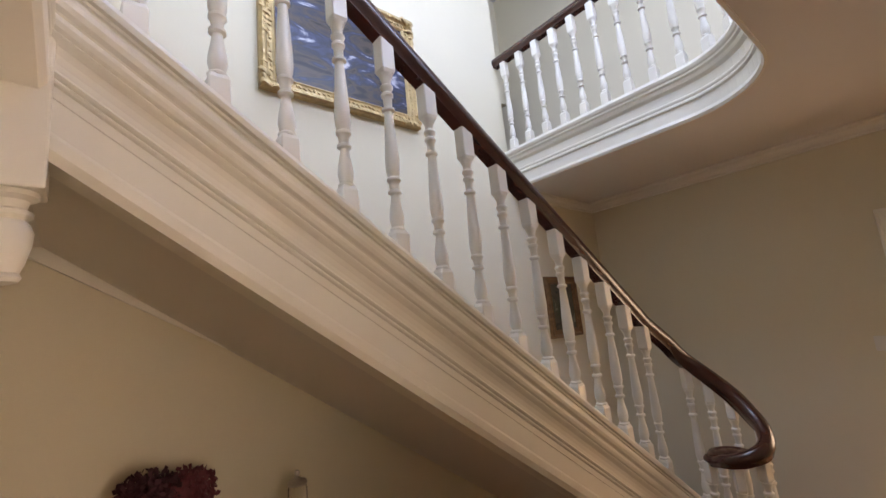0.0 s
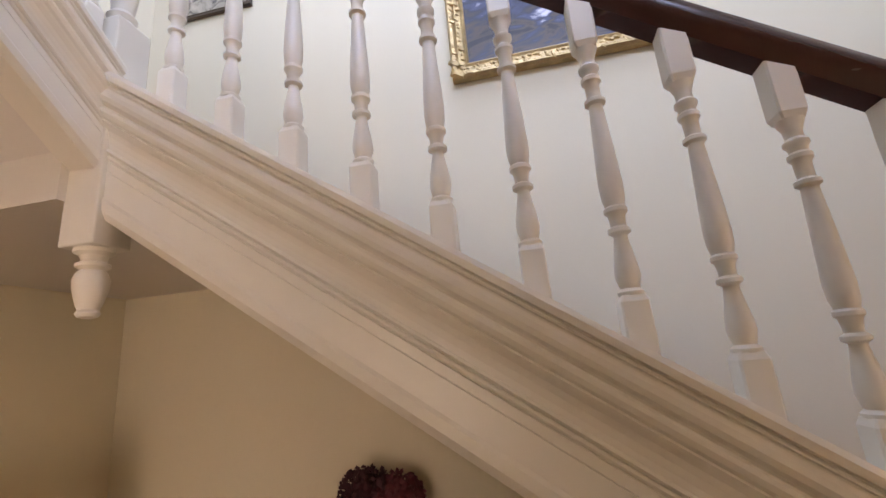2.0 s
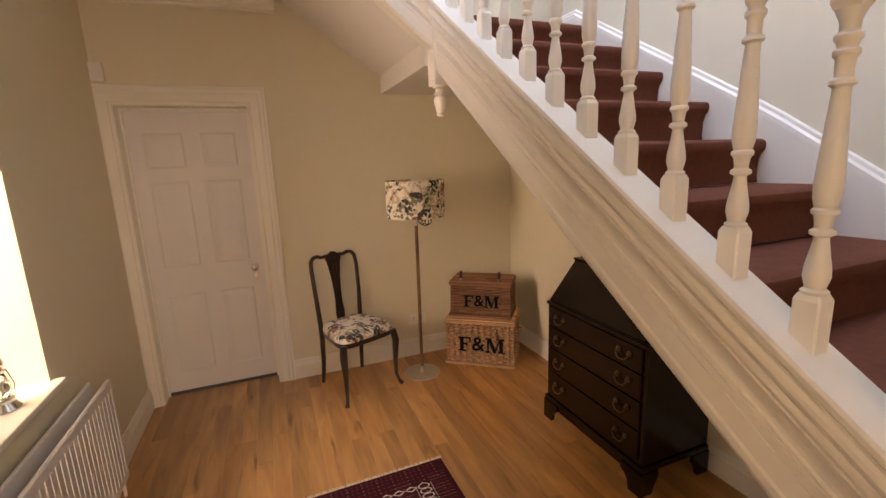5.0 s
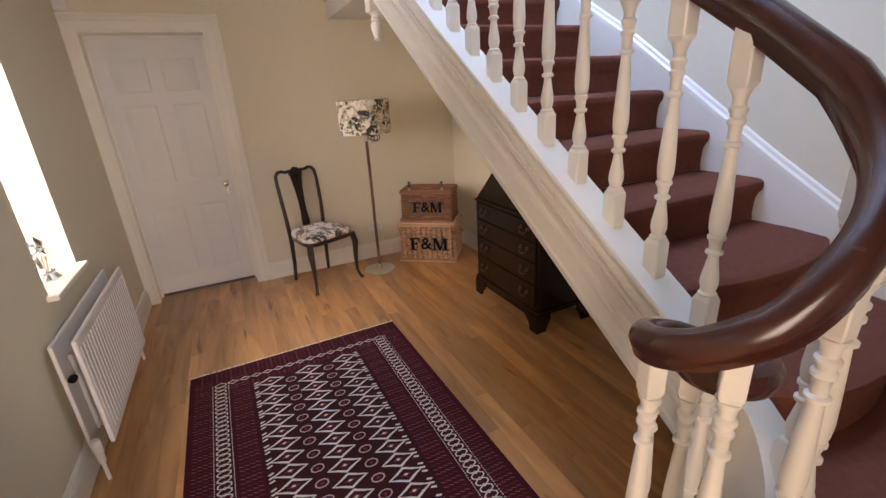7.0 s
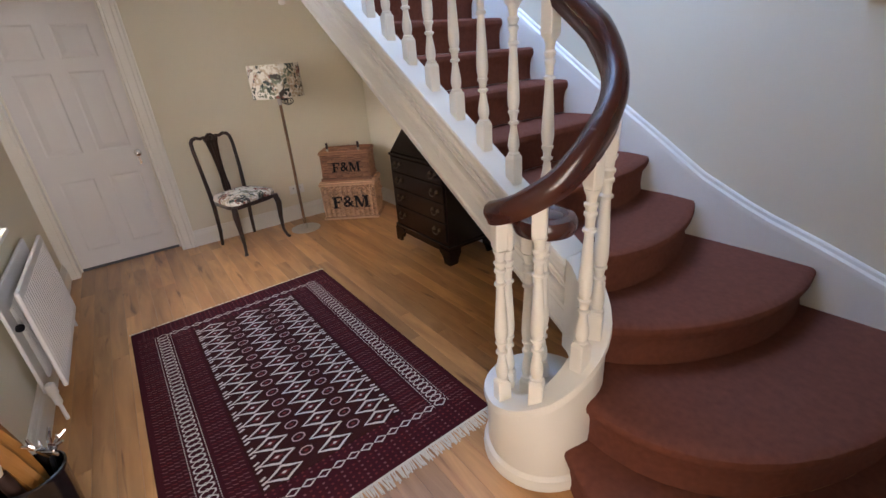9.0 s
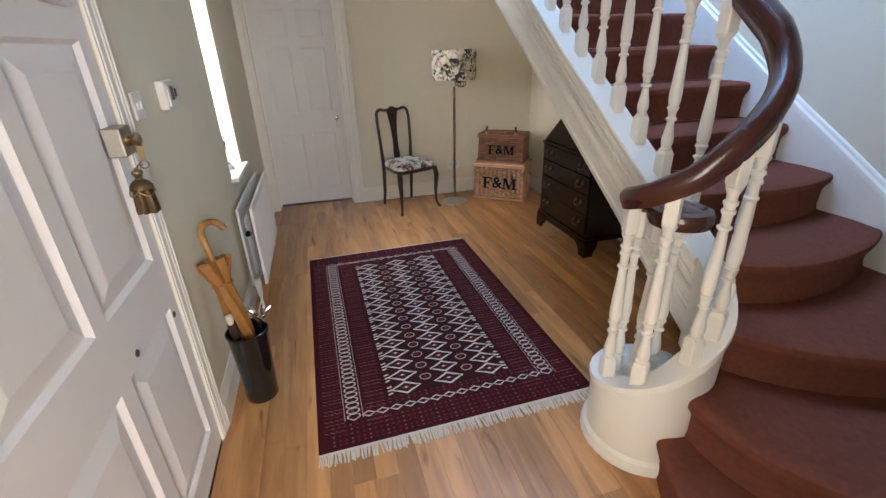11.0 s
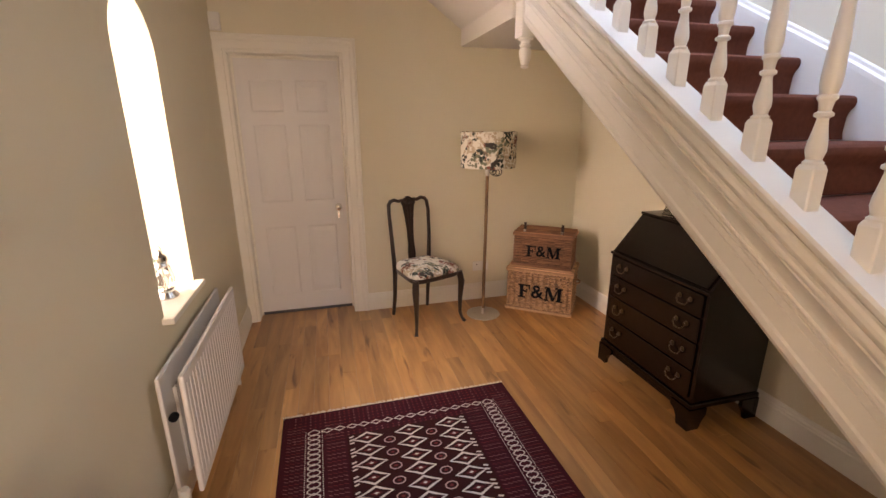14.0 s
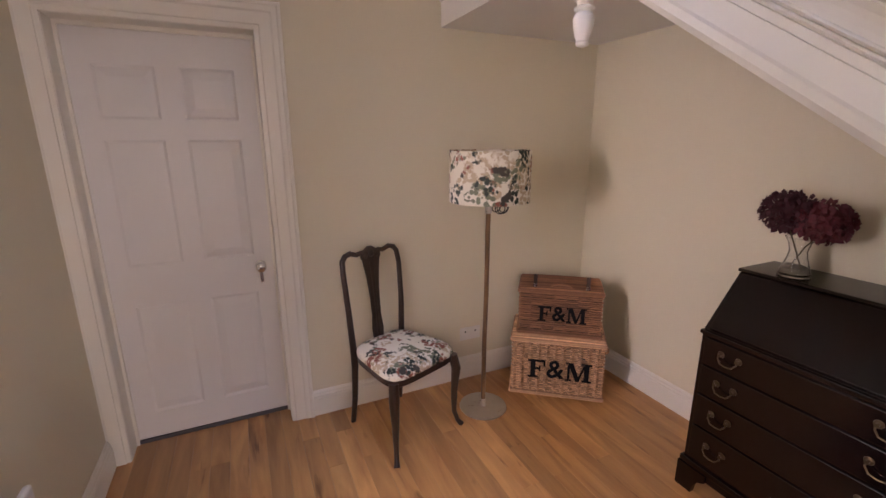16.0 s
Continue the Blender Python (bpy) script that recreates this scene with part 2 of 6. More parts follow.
LEAD = mat("lead_came", (0.10, 0.10, 0.11), 0.5, 0.7)
PAPER = mat("cream_mount", (0.62, 0.54, 0.40), 0.8)
STONE = mat("exterior_render", (0.5, 0.47, 0.42), 0.85, bump=0.3)
GROUT = mat("radiator_shadow_fin", (0.45, 0.45, 0.44), 0.5)


def glass_mat(name, color=(1, 1, 1), rough=0.0):
    m = bpy.data.materials.new(name)
    m.use_nodes = True
    b = m.node_tree.nodes["Principled BSDF"]
    b.inputs["Base Color"].default_value = (*color, 1)
    b.inputs["Transmission Weight"].default_value = 1.0
    b.inputs["Roughness"].default_value = rough
    b.inputs["IOR"].default_value = 1.45
    return m


GLASS = glass_mat("clear_glass")


def garden_mat(name):
    """Pale garden and sky far outside, out of focus; emission stands in for their daylight."""
    m = bpy.data.materials.new(name)
    m.use_nodes = True
    n, l = m.node_tree.nodes, m.node_tree.links
    b = n["Principled BSDF"]
    tc = n.new("ShaderNodeTexCoord")
    tx = n.new("ShaderNodeTexNoise")
    tx.inputs["Scale"].default_value, tx.inputs["Detail"].default_value = 0.9, 3
    l.new(tc.outputs["Object"], tx.inputs["Vector"])
    sp = n.new("ShaderNodeSeparateXYZ")
    l.new(tc.outputs["Object"], sp.inputs[0])
    edge = n.new("ShaderNodeMath")
    edge.operation, edge.inputs[1].default_value = "MULTIPLY_ADD", 2.5
    l.new(tx.outputs["Fac"], edge.inputs[0])
    l.new(sp.outputs["Z"], edge.inputs[2])
    up = n.new("ShaderNodeMapRange")
    up.inputs["From Min"].default_value, up.inputs["From Max"].default_value = 1.2, 3.6
    l.new(edge.outputs[0], up.inputs["Value"])
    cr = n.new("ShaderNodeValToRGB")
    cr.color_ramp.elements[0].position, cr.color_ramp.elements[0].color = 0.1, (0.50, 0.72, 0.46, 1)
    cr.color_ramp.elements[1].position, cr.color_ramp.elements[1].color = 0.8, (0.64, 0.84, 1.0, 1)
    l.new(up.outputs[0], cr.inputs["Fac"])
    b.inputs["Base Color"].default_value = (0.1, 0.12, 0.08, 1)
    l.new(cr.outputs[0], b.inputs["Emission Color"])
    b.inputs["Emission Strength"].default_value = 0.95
    return m


GARDEN = garden_mat("glowing_garden_backdrop")


def painting_mat(name, cols, scale, stretch):
    m = bpy.data.materials.new(name)
    m.use_nodes = True
    n, l = m.node_tree.nodes, m.node_tree.links
    b = n["Principled BSDF"]
    b.inputs["Roughness"].default_value = 0.35
    tc = n.new("ShaderNodeTexCoord")
    mp = n.new("ShaderNodeMapping")
    mp.inputs["Scale"].default_value = stretch
    l.new(tc.outputs["Object"], mp.inputs["Vector"])
    n1 = n.new("ShaderNodeTexNoise")
    n1.inputs["Scale"].default_value, n1.inputs["Detail"].default_value, n1.inputs["Distortion"].default_value = scale, 9, 1.5
    l.new(mp.outputs[0], n1.inputs["Vector"])
    cr = n.new("ShaderNodeValToRGB")
    e = cr.color_ramp.elements
    e[0].position, e[0].color = 0.34, (*cols[0], 1)
    e[1].position, e[1].color = 0.68, (*cols[-1], 1)
    for i, c in enumerate(cols[1:-1]):
        k = e.new(0.34 + 0.34 * (i + 1) / (len(cols) - 1))
        k.color = (*c, 1)
    l.new(n1.outputs["Fac"], cr.inputs["Fac"])
    l.new(cr.outputs[0], b.inputs["Base Color"])
    return m


SEA = painting_mat("sea_painting", ((0.012, 0.012, 0.016), (0.075, 0.055, 0.04), (0.022, 0.028, 0.05), (0.045, 0.062, 0.13), (0.62, 0.64, 0.72)), 3.6, (1, 1, 2.6))
STILL = painting_mat("dark_oil_painting", ((0.02, 0.015, 0.01), (0.10, 0.08, 0.05), (0.05, 0.06, 0.03), (0.30, 0.28, 0.22)), 9, (1, 1, 1))
SKETCH = painting_mat("pale_print", ((0.10, 0.09, 0.08), (0.42, 0.38, 0.31), (0.55, 0.50, 0.42)), 14, (1, 1, 1))

# ================= mesh helpers =================
def mesh_of(name, bm, material, smooth=False):
    me = bpy.data.meshes.new(name)
    bmesh.ops.recalc_face_normals(bm, faces=bm.faces)
    bm.to_mesh(me)
    bm.free()
    for m in material if isinstance(material, (list, tuple)) else [material]:
        me.materials.append(m)
    if smooth:
        me.polygons.foreach_set("use_smooth", [True] * len(me.polygons))
        me.set_sharp_from_angle(angle=radians(38))
    return me


def part(name, bm, material, parent=None, label="", smooth=False, m=None):
    ob = new(name, mesh_of(name, bm, material, smooth))
    if parent is not None:
        ob.parent = parent
    if m is not None:
        ob.matrix_basis = m
    if label:
        ob["label"] = label
    return ob


def thing(name, label, category, m=None, group="", kind=""):
    ob = new(name)
    ob.empty_display_size = 0.1
    if m is not None:
        ob.matrix_basis = m
    return tagged(ob, label, category, group, kind)


def box(bm, x0, x1, y0, y1, z0, z1, bevel=0.0, segs=2):
    r = bmesh.ops.create_cube(bm, size=1.0, matrix=Matrix.Translation(((x0 + x1) / 2, (y0 + y1) / 2, (z0 + z1) / 2)) @ Matrix.Diagonal((abs(x1 - x0), abs(y1 - y0), abs(z1 - z0), 1)))
    if bevel:
        edges = list({e for v in r["verts"] for e in v.link_edges})
        bmesh.ops.bevel(bm, geom=edges, offset=bevel, segments=segs, profile=0.5, affect="EDGES")
    return bm


def boxed(*a, **k):
    return box(bmesh.new(), *a, **k)


def lathe(bm, profile, segs=16, centre=(0, 0, 0)):
    """profile: (radius, z) from below upwards; closed at both ends."""
    rings = []
    for r, z in profile:
        rings.append([bm.verts.new((centre[0] + r * math.cos(2 * math.pi * i / segs), centre[1] + r * math.sin(2 * math.pi * i / segs), centre[2] + z)) for i in range(segs)])
    for a, b in zip(rings, rings[1:]):
        for i in range(segs):
            bm.faces.new((a[i], a[(i + 1) % segs], b[(i + 1) % segs], b[i]))
    bm.faces.new(rings[0][::-1])
    bm.faces.new(rings[-1])
    return bm


def loft(bm, sections, closed=True, caps=True):
    """Joins equal rows of points into a skin."""
    rows = [[bm.verts.new(p) for p in s] for s in sections]
    n = len(rows[0])
    for a, b in zip(rows, rows[1:]):
        for i in range(n if closed else n - 1):
            j = (i + 1) % n
            bm.faces.new((a[i], a[j], b[j], b[i]))
    if caps and closed:
        bm.faces.new(rows[0][::-1])
        bm.faces.new(rows[-1])
    return bm


def sweep_level(bm, path, profile, closed=True, caps=True):
    """Profile (side, up) along a path; side is level and to the right of the way, up is plumb."""
    secs = []
    for i, p in enumerate(path):
        a, b = path[max(0, i - 1)], path[min(len(path) - 1, i + 1)]
        d = Vector((b[0] - a[0], b[1] - a[1], 0)).normalized()
        right = Vector((d.y, -d.x, 0))
        if 0 < i < len(path) - 1:
            d0 = Vector((p[0] - a[0], p[1] - a[1], 0)).normalized()
            k = 1 / max(0.5, d0.dot(d))
        else:
            k = 1
        secs.append([Vector(p) + right * u * k + Vector((0, 0, v)) for u, v in profile])
    return loft(bm, secs, closed, caps)


def tube(bm, path, radius, segs=8, taper=None):
    """A round rod along a path; taper gives a radius for each point."""
    secs = []
    side = None
    for i, p in enumerate(path):
        a, b = Vector(path[max(0, i - 1)]), Vector(path[min(len(path) - 1, i + 1)])
        d = (b - a).normalized()
        if side is None:
            side = d.cross(Vector((0, 0, 1)))
            if side.length < 0.05:
                side = d.cross(Vector((1, 0, 0)))
        side = (side - d * side.dot(d)).normalized()
        v = side.cross(d)
        r = taper[i] if taper else radius
        secs.append([Vector(p) + side * r * math.cos(2 * math.pi * k / segs) + v * r * math.sin(2 * math.pi * k / segs) for k in range(segs)])
    return loft(bm, secs)


def bez(p0, p1, p2, p3, n):
    out = []
    for i in range(n + 1):
        t = i / n
        out.append(tuple((1 - t) ** 3 * a + 3 * t * (1 - t) ** 2 * b + 3 * t * t * (1 - t) * c + t ** 3 * d for a, b, c, d in zip(p0, p1, p2, p3)))
    return out


def structure(name, bm, material, label, category="wall"):
    return tagged(part(name, bm, material), label, category, kind="structure")


# ================= the plan =================
XD, XR = -0.90, 3.85          # door wall, wall with the doorway
YF, YB = -0.74, 2.115         # front wall, stair wall
CEILZ, UPZ, TOPZ = 2.67, 2.912, 5.5
RISE, GOING = 0.182, 0.268
LANDZ = 13 * RISE
WX0, WX1, WZ0, WZS = 0.30, 0.74, 0.775, 1.80     # arched window
DY0, DY1, DZ = -0.662, 0.092, 2.01               # inner door
FX0, FX1, FZ = 2.13, 3.06, 2.06                  # front door

# ---- floor slab below the boards
structure("floor", boxed(XD - 0.3, 7.3, YF - 0.5, YB + 0.3, -0.20, -0.012), JOINT, "oak strip floor over a dark sub-floor", "floor")

# ---- walls
def arch_wall():
    """Front wall with an arched window and a door opening, up to the upper ceiling."""
    bm = bmesh.new()
    y0, y1 = YF - 0.34, YF
    cols = [(XD - 0.3, WX0, -0.1, TOPZ), (WX1, FX0, -0.1, TOPZ), (FX1, XR + 0.2, -0.1, TOPZ)]
    for x0, x1, z0, z1 in cols:
        box(bm, x0, x1, y0, y1, z0, z1)
    box(bm, WX0, WX1, y0, y1, -0.1, WZ0)
    box(bm, FX0, FX1, y0, y1, FZ, TOPZ)
    r, cx = (WX1 - WX0) / 2, (WX0 + WX1) / 2
    n = 16
    top = WZS + r + 0.05
    box(bm, WX0, WX1, y0, y1, top, TOPZ)
    arc = [(cx + r * math.cos(math.pi * i / n), WZS + r * math.sin(math.pi * i / n)) for i in range(n + 1)]
    for (xa, za), (xb, zb) in zip(arc, arc[1:]):
        v = [bm.verts.new(p) for p in ((xa, y1, za), (xb, y1, zb), (xb, y1, top), (xa, y1, top), (xa, y0, za), (xb, y0, zb), (xb, y0, top), (xa, y0, top))]
        for f in ((0, 1, 2, 3), (7, 6, 5, 4), (0, 4, 5, 1), (3, 2, 6, 7)):
            bm.faces.new([v[i] for i in f])
    return bm


structure("wall_front", arch_wall(), CREAM, "cream painted wall with an arched window")
bm = bmesh.new()
box(bm, XD - 0.25, XD, YF - 0.34, DY0, -0.1, TOPZ)
box(bm, XD - 0.25, XD, DY1, YB + 0.25, -0.1, TOPZ)
box(bm, XD - 0.25, XD, DY0, DY1, DZ, TOPZ)
structure("wall_west", bm, CREAM, "cream painted wall with a white panelled door")
bm = bmesh.new()
box(bm, XD, XR + 0.2, YB, YB + 0.25, -0.1, UPZ - 0.05)
box(bm, XD, 2.74, YB, YB + 0.25, UPZ - 0.05, TOPZ)
structure("wall_stair", bm, CREAM, "cream painted stairwell wall")
RDY0, RDY1, RDZ = -0.62, 0.20, 2.02
bm = bmesh.new()
box(bm, XR, XR + 0.2, YF, RDY0, -0.1, CEILZ + 0.2)
box(bm, XR, XR + 0.2, RDY1, YB, -0.1, CEILZ + 0.2)
box(bm, XR, XR + 0.2, RDY0, RDY1, RDZ, CEILZ + 0.2)
structure("wall_east", bm, CREAM, "cream painted wall with an open doorway")
for nm, dims in (("wall_upper_east", (XR + 0.1, XR + 0.3, YF, 4.2)), ("wall_upper_passage", (2.50, 2.74, YB + 0.25, 4.2)), ("wall_upper_north", (2.50, XR + 0.3, 4.2, 4.4))):
    structure(nm, boxed(*dims, UPZ, TOPZ), CREAM, "cream painted wall of the upstairs passage")
# arch at the mouth of the upstairs passage
bm = bmesh.new()
n, r, cx = 14, 0.5, (2.74 + XR + 0.1) / 2
arc = [(cx - r * math.cos(math.pi * i / n), 4.15 + r * math.sin(math.pi * i / n)) for i in range(n + 1)]
arc = [(2.74, 4.15)] + arc + [(XR + 0.1, 4.15)]
for (xa, za), (xb, zb) in zip(arc, arc[1:]):
    v = [bm.verts.new(p) for p in ((xa, YB + 0.9, za), (xb, YB + 0.9, zb), (xb, YB + 0.9, TOPZ), (xa, YB + 0.9, TOPZ), (xa, YB + 1.1, za), (xb, YB + 1.1, zb), (xb, YB + 1.1, TOPZ), (xa, YB + 1.1, TOPZ))]
    for f in ((0, 1, 2, 3), (7, 6, 5, 4), (0, 4, 5, 1)):
        bm.faces.new([v[i] for i in f])
structure("arch_upper", bm, CREAM, "cream plaster arch in the upstairs passage", "arch")
# unseen side room behind the open doorway, deep enough for its two added lamps
bm = bmesh.new()
box(bm, 7.15, 7.3, -1.1, 1.0, -0.1, 2.7)
box(bm, XR + 0.2, 7.3, -1.25, -1.1, -0.1, 2.7)
box(bm, XR + 0.2, 7.3, 1.0, 1.15, -0.1, 2.7)
structure("wall_side_room", bm, CREAM, "plain cream walls of the unseen adjoining room")
structure("ceiling_side_room", boxed(XR + 0.2, 7.3, -1.25, 1.15, 2.7, 2.85), CEIL, "plain white ceiling", "ceiling")
structure("ceiling_upper", boxed(XD - 0.25, XR + 0.3, YF - 0.34, 4.4, TOPZ, TOPZ + 0.1), CEIL, "white upstairs ceiling", "ceiling")

# ---- ceiling with the round-cornered stairwell opening, and the upper floor over it
WELLX, WELLY, WELLR = 2.72, 0.385, 0.46


def well_edge(off=0.0, n=14):
    """The edge of the stairwell opening from the landing newel round to the stair wall."""
    pts = [(XD, WELLY - off), (0.05, WELLY - off)]
    c = (WELLX - WELLR, WELLY + WELLR)
    for i in range(n + 1):
        a = -math.pi / 2 + math.pi / 2 * i / n
        pts.append((c[0] + (WELLR + off) * math.cos(a), c[1] + (WELLR + off) * math.sin(a)))
    pts.append((WELLX + off, YB))
    return pts


def slab(z0, z1):
    bm = bmesh.new()
    edge = well_edge()
    outer = []
    for x, y in edge:
        if y < WELLY + 1e-6:
            outer.append((x, YF - 0.02))
        else:
            outer.append((XR + 0.12, min(YB, max(YF, YF + (y - WELLY) * 1.65))) if y > WELLY + 0.2 else (XR + 0.12, YF - 0.02))
    outer[-1] = (XR + 0.12, YB)
    rows = [[(x, y, z0) for x, y in edge], [(x, y, z0) for x, y in outer], [(x, y, z1) for x, y in outer], [(x, y, z1) for x, y in edge]]
    vs = [[bm.verts.new(p) for p in row] for row in rows]
    for i in range(len(edge) - 1):
        for a, b in ((0, 1), (1, 2), (2, 3), (3, 0)):
            q = [vs[a][i], vs[a][i + 1], vs[b][i + 1], vs[b][i]]
            bm.faces.new(q)
    bmesh.ops.remove_doubles(bm, verts=bm.verts, dist=0.0005)
    return bm


structure("ceiling", slab(CEILZ, CEILZ + 0.12), CEIL, "white ceiling with a rounded stairwell opening", "ceiling")
structure("floor_upper", slab(CEILZ + 0.125, UPZ), CARPET, "carpeted upstairs landing floor", "floor")
structure("floor_upper_passage", boxed(2.74, XR + 0.1, YB + 0.002, 4.2, UPZ - 0.1, UPZ - 0.002), CARPET, "carpeted upstairs passage floor", "floor")

# moulded fascia round the opening: profile to the right of the way is the well side reversed
FASC = [(0.0, -0.285), (-0.012, -0.285), (-0.02, -0.27), (-0.014, -0.25), (-0.014, -0.185), (-0.024, -0.178), (-0.024, -0.168), (-0.014, -0.160), (-0.020, -0.150), (-0.020, -0.142), (-0.012, -0.135), (-0.012, -0.085), (-0.03, -0.07), (-0.036, -0.05), (-0.048, -0.042), (-0.048, -0.03), (-0.056, -0.024), (-0.062, -0.008), (-0.056, 0.012), (0.055, 0.012), (0.055, 0.0), (0.0, 0.0)]
path = [(x, y, UPZ + 0.03) for x, y in well_edge()[1:]]
structure("trim_gallery_fascia", sweep_level(bmesh.new(), path, FASC), GLOSS, "white moulded fascia round the upstairs gallery", "moulding")

# ---- cornices
CORN = [(0, 0), (0.075, 0), (0.075, -0.012), (0.06, -0.018), (0.055, -0.035), (0.035, -0.05), (0.02, -0.055), (0.02, -0.066), (0.008, -0.07), (0, -0.07)]
bm = bmesh.new()
sweep_level(bm, [(XD, 0.33, CEILZ), (XD, YF, CEILZ)], [(-u, v) for u, v in CORN])
structure("trim_cornice_west", bm, GLOSS, "white moulded cornice", "moulding")
bm = bmesh.new()
sweep_level(bm, [(WELLX + 0.06, YB, CEILZ), (XR, YB, CEILZ), (XR, YF, CEILZ), (XD, YF, CEILZ)], CORN)
structure("trim_cornice", bm, GLOSS, "white moulded cornice", "moulding")

# ---- skirting boards
SKIRT = [(0, 0), (0.018, 0), (0.018, 0.105), (0.014, 0.112), (0.016, 0.120), (0.010, 0.130), (0.011, 0.138), (0.004, 0.150), (0, 0.150)]


def skirting(name, a, b):
    structure(name, sweep_level(bmesh.new(), [(*a, 0.0), (*b, 0.0)], SKIRT), GLOSS, "white moulded skirting board", "skirting")


skirting("baseboard_stair_wall", (XD, YB), (2.55, YB))
skirting("baseboard_west_a", (XD, YF), (XD, DY0 - 0.118))
skirting("baseboard_west_b", (XD, DY1 + 0.118), (XD, YB - 0.02))
skirting("baseboard_front_a", (FX0 - 0.075, YF), (XD + 0.02, YF))
skirting("baseboard_front_b", (XR, YF), (FX1 + 0.075, YF))
skirting("baseboard_east", (XR, YB), (XR, RDY1 + 0.118))

# ================= doors =================
ARCH = [(0, 0), (0.012, 0), (0.012, 0.018), (0.018, 0.022), (0.018, 0.070), (0.024, 0.078), (0.024, 0.098), (0.030, 0.104), (0.030, 0.114), (0.022, 0.118), (0, 0.118)]


def surround(bm, origin, along, normal, width, height, k=1.0, deep=1.0):
    """Mitred three-sided architrave: origin is the opening's lower corner, along its width."""
    o, a, nn, up = Vector(origin), Vector(along), Vector(normal), Vector((0, 0, 1))
    prof = [(u * deep, v * k) for u, v in ARCH]
    secs = [[o - a * v + nn * u for u, v in prof], [o - a * v + nn * u + up * (height + v) for u, v in prof],
            [o + a * (width + v) + nn * u + up * (height + v) for u, v in prof], [o + a * (width + v) + nn * u for u, v in prof]]
    return loft(bm, secs)


def raised_panel(bm, x0, x1, z0, z1, y, depth=0.010, border=0.03):
    """A sunk frame with a fielded centre, facing +y at the plane y."""
    def ring(i, yy):
        return [(x0 + i, yy, z0 + i), (x1 - i, yy, z0 + i), (x1 - i, yy, z1 - i), (x0 + i, yy, z1 - i)]
    secs = [ring(0, y), ring(0.012, y - depth), ring(0.017, y - depth), ring(0.017 + border, y - 0.001), ]
    rows = [[bm.verts.new(p) for p in s] for s in secs]
    for a, b in zip(rows, rows[1:]):
        for i in range(4):
            bm.faces.new((a[i], a[(i + 1) % 4], b[(i + 1) % 4], b[i]))
    bm.faces.new(rows[-1])


def panel_face(bm, x0, x1, z0, z1, y, panels, holes=()):
    """A flat face with rectangular openings left for panels: cut as a grid."""
    xs = sorted({x0, x1, *[p[0] for p in panels], *[p[1] for p in panels], *[h[0] for h in holes], *[h[1] for h in holes]})
    zs = sorted({z0, z1, *[p[2] for p in panels], *[p[3] for p in panels], *[h[2] for h in holes], *[h[3] for h in holes]})
    for xa, xb in zip(xs, xs[1:]):
        for za, zb in zip(zs, zs[1:]):
            cx, cz = (xa + xb) / 2, (za + zb) / 2
            if any(p[0] < cx < p[1] and p[2] < cz < p[3] for p in (*panels, *holes)):
                continue
            bm.faces.new([bm.verts.new(p) for p in ((xa, y, za), (xb, y, za), (xb, y, zb), (xa, y, zb))])


# ---- white six-panel inner door, built along x and turned into the west wall
W = DY1 - DY0
inner = thing("door_1", "white painted six-panel wooden door, closed", "door", Matrix.Translation((-1.03, DY1, 0)) @ pose(0, 0, 0, 0, 0, -90), kind="structure")
pw = (W - 0.10 * 2 - 0.09) / 2
pans = []
for c in (0, 1):
    xa = 0.10 + c * (pw + 0.09)
    pans += [(xa, xa + pw, 0.16, 0.74), (xa, xa + pw, 0.94, 1.53), (xa, xa + pw, 1.62, 1.85)]
bm = bmesh.new()
panel_face(bm, 0.004, W - 0.004, 0.020, DZ - 0.02, 0.0, pans)
for p in pans:
    raised_panel(bm, *p, 0.0, 0.006, 0.035)
bmesh.ops.remove_doubles(bm, verts=bm.verts, dist=0.0003)
part("leaf", bm, DOORW, inner)
part("core", boxed(0.004, W - 0.004, -0.035, -0.013, 0.020, DZ - 0.02), DOORW, inner)
bm = bmesh.new()
lathe(bm, [(0.026, 0), (0.026, 0.006), (0.012, 0.010), (0.010, 0.035), (0.020, 0.040), (0.027, 0.052), (0.024, 0.066), (0.010, 0.072)], 20)
knob = part("door_knob", bm, SILVER, inner, "polished silver door knob", True, Matrix.Translation((0.075, 0, 0.885)) @ pose(0, 0, 0, -90, 0, 0))
part("keyhole_plate", boxed(0.066, 0.084, 0, 0.004, 0.79, 0.845, 0.0015), SILVER, inner, "small silver keyhole plate")
bm = bmesh.new()
surround(bm, (XD, DY1, 0), (0, -1, 0), (1, 0, 0), W, DZ)
structure("trim_door_surround", bm, GLOSS, "white moulded architrave round the inner door", "architrave")
bm = bmesh.new()
box(bm, -1.14, XD + 0.002, DY1 - 0.002, DY1 + 0.02, 0, DZ + 0.02)
box(bm, -1.14, XD + 0.002, DY0 - 0.02, DY0 + 0.002, 0, DZ + 0.02)
box(bm, -1.14, XD + 0.002, DY0, DY1, DZ - 0.002, DZ + 0.02)
box(bm, -1.03, -1.012, DY1 - 0.014, DY1, 0, DZ)
box(bm, -1.03, -1.012, DY0, DY0 + 0.014, 0, DZ)
box(bm, -1.03, -1.012, DY0 + 0.014, DY1 - 0.014, DZ - 0.02, DZ)
structure("trim_door_lining", bm, GLOSS, "white door lining with a stop bead", "door frame")
structure("doorsill_inner", boxed(-1.065, -1.02, DY0 + 0.002, DY1 - 0.002, -0.005, 0.016, 0.003), LEAD, "dark metal draught strip under the inner door", "threshold")
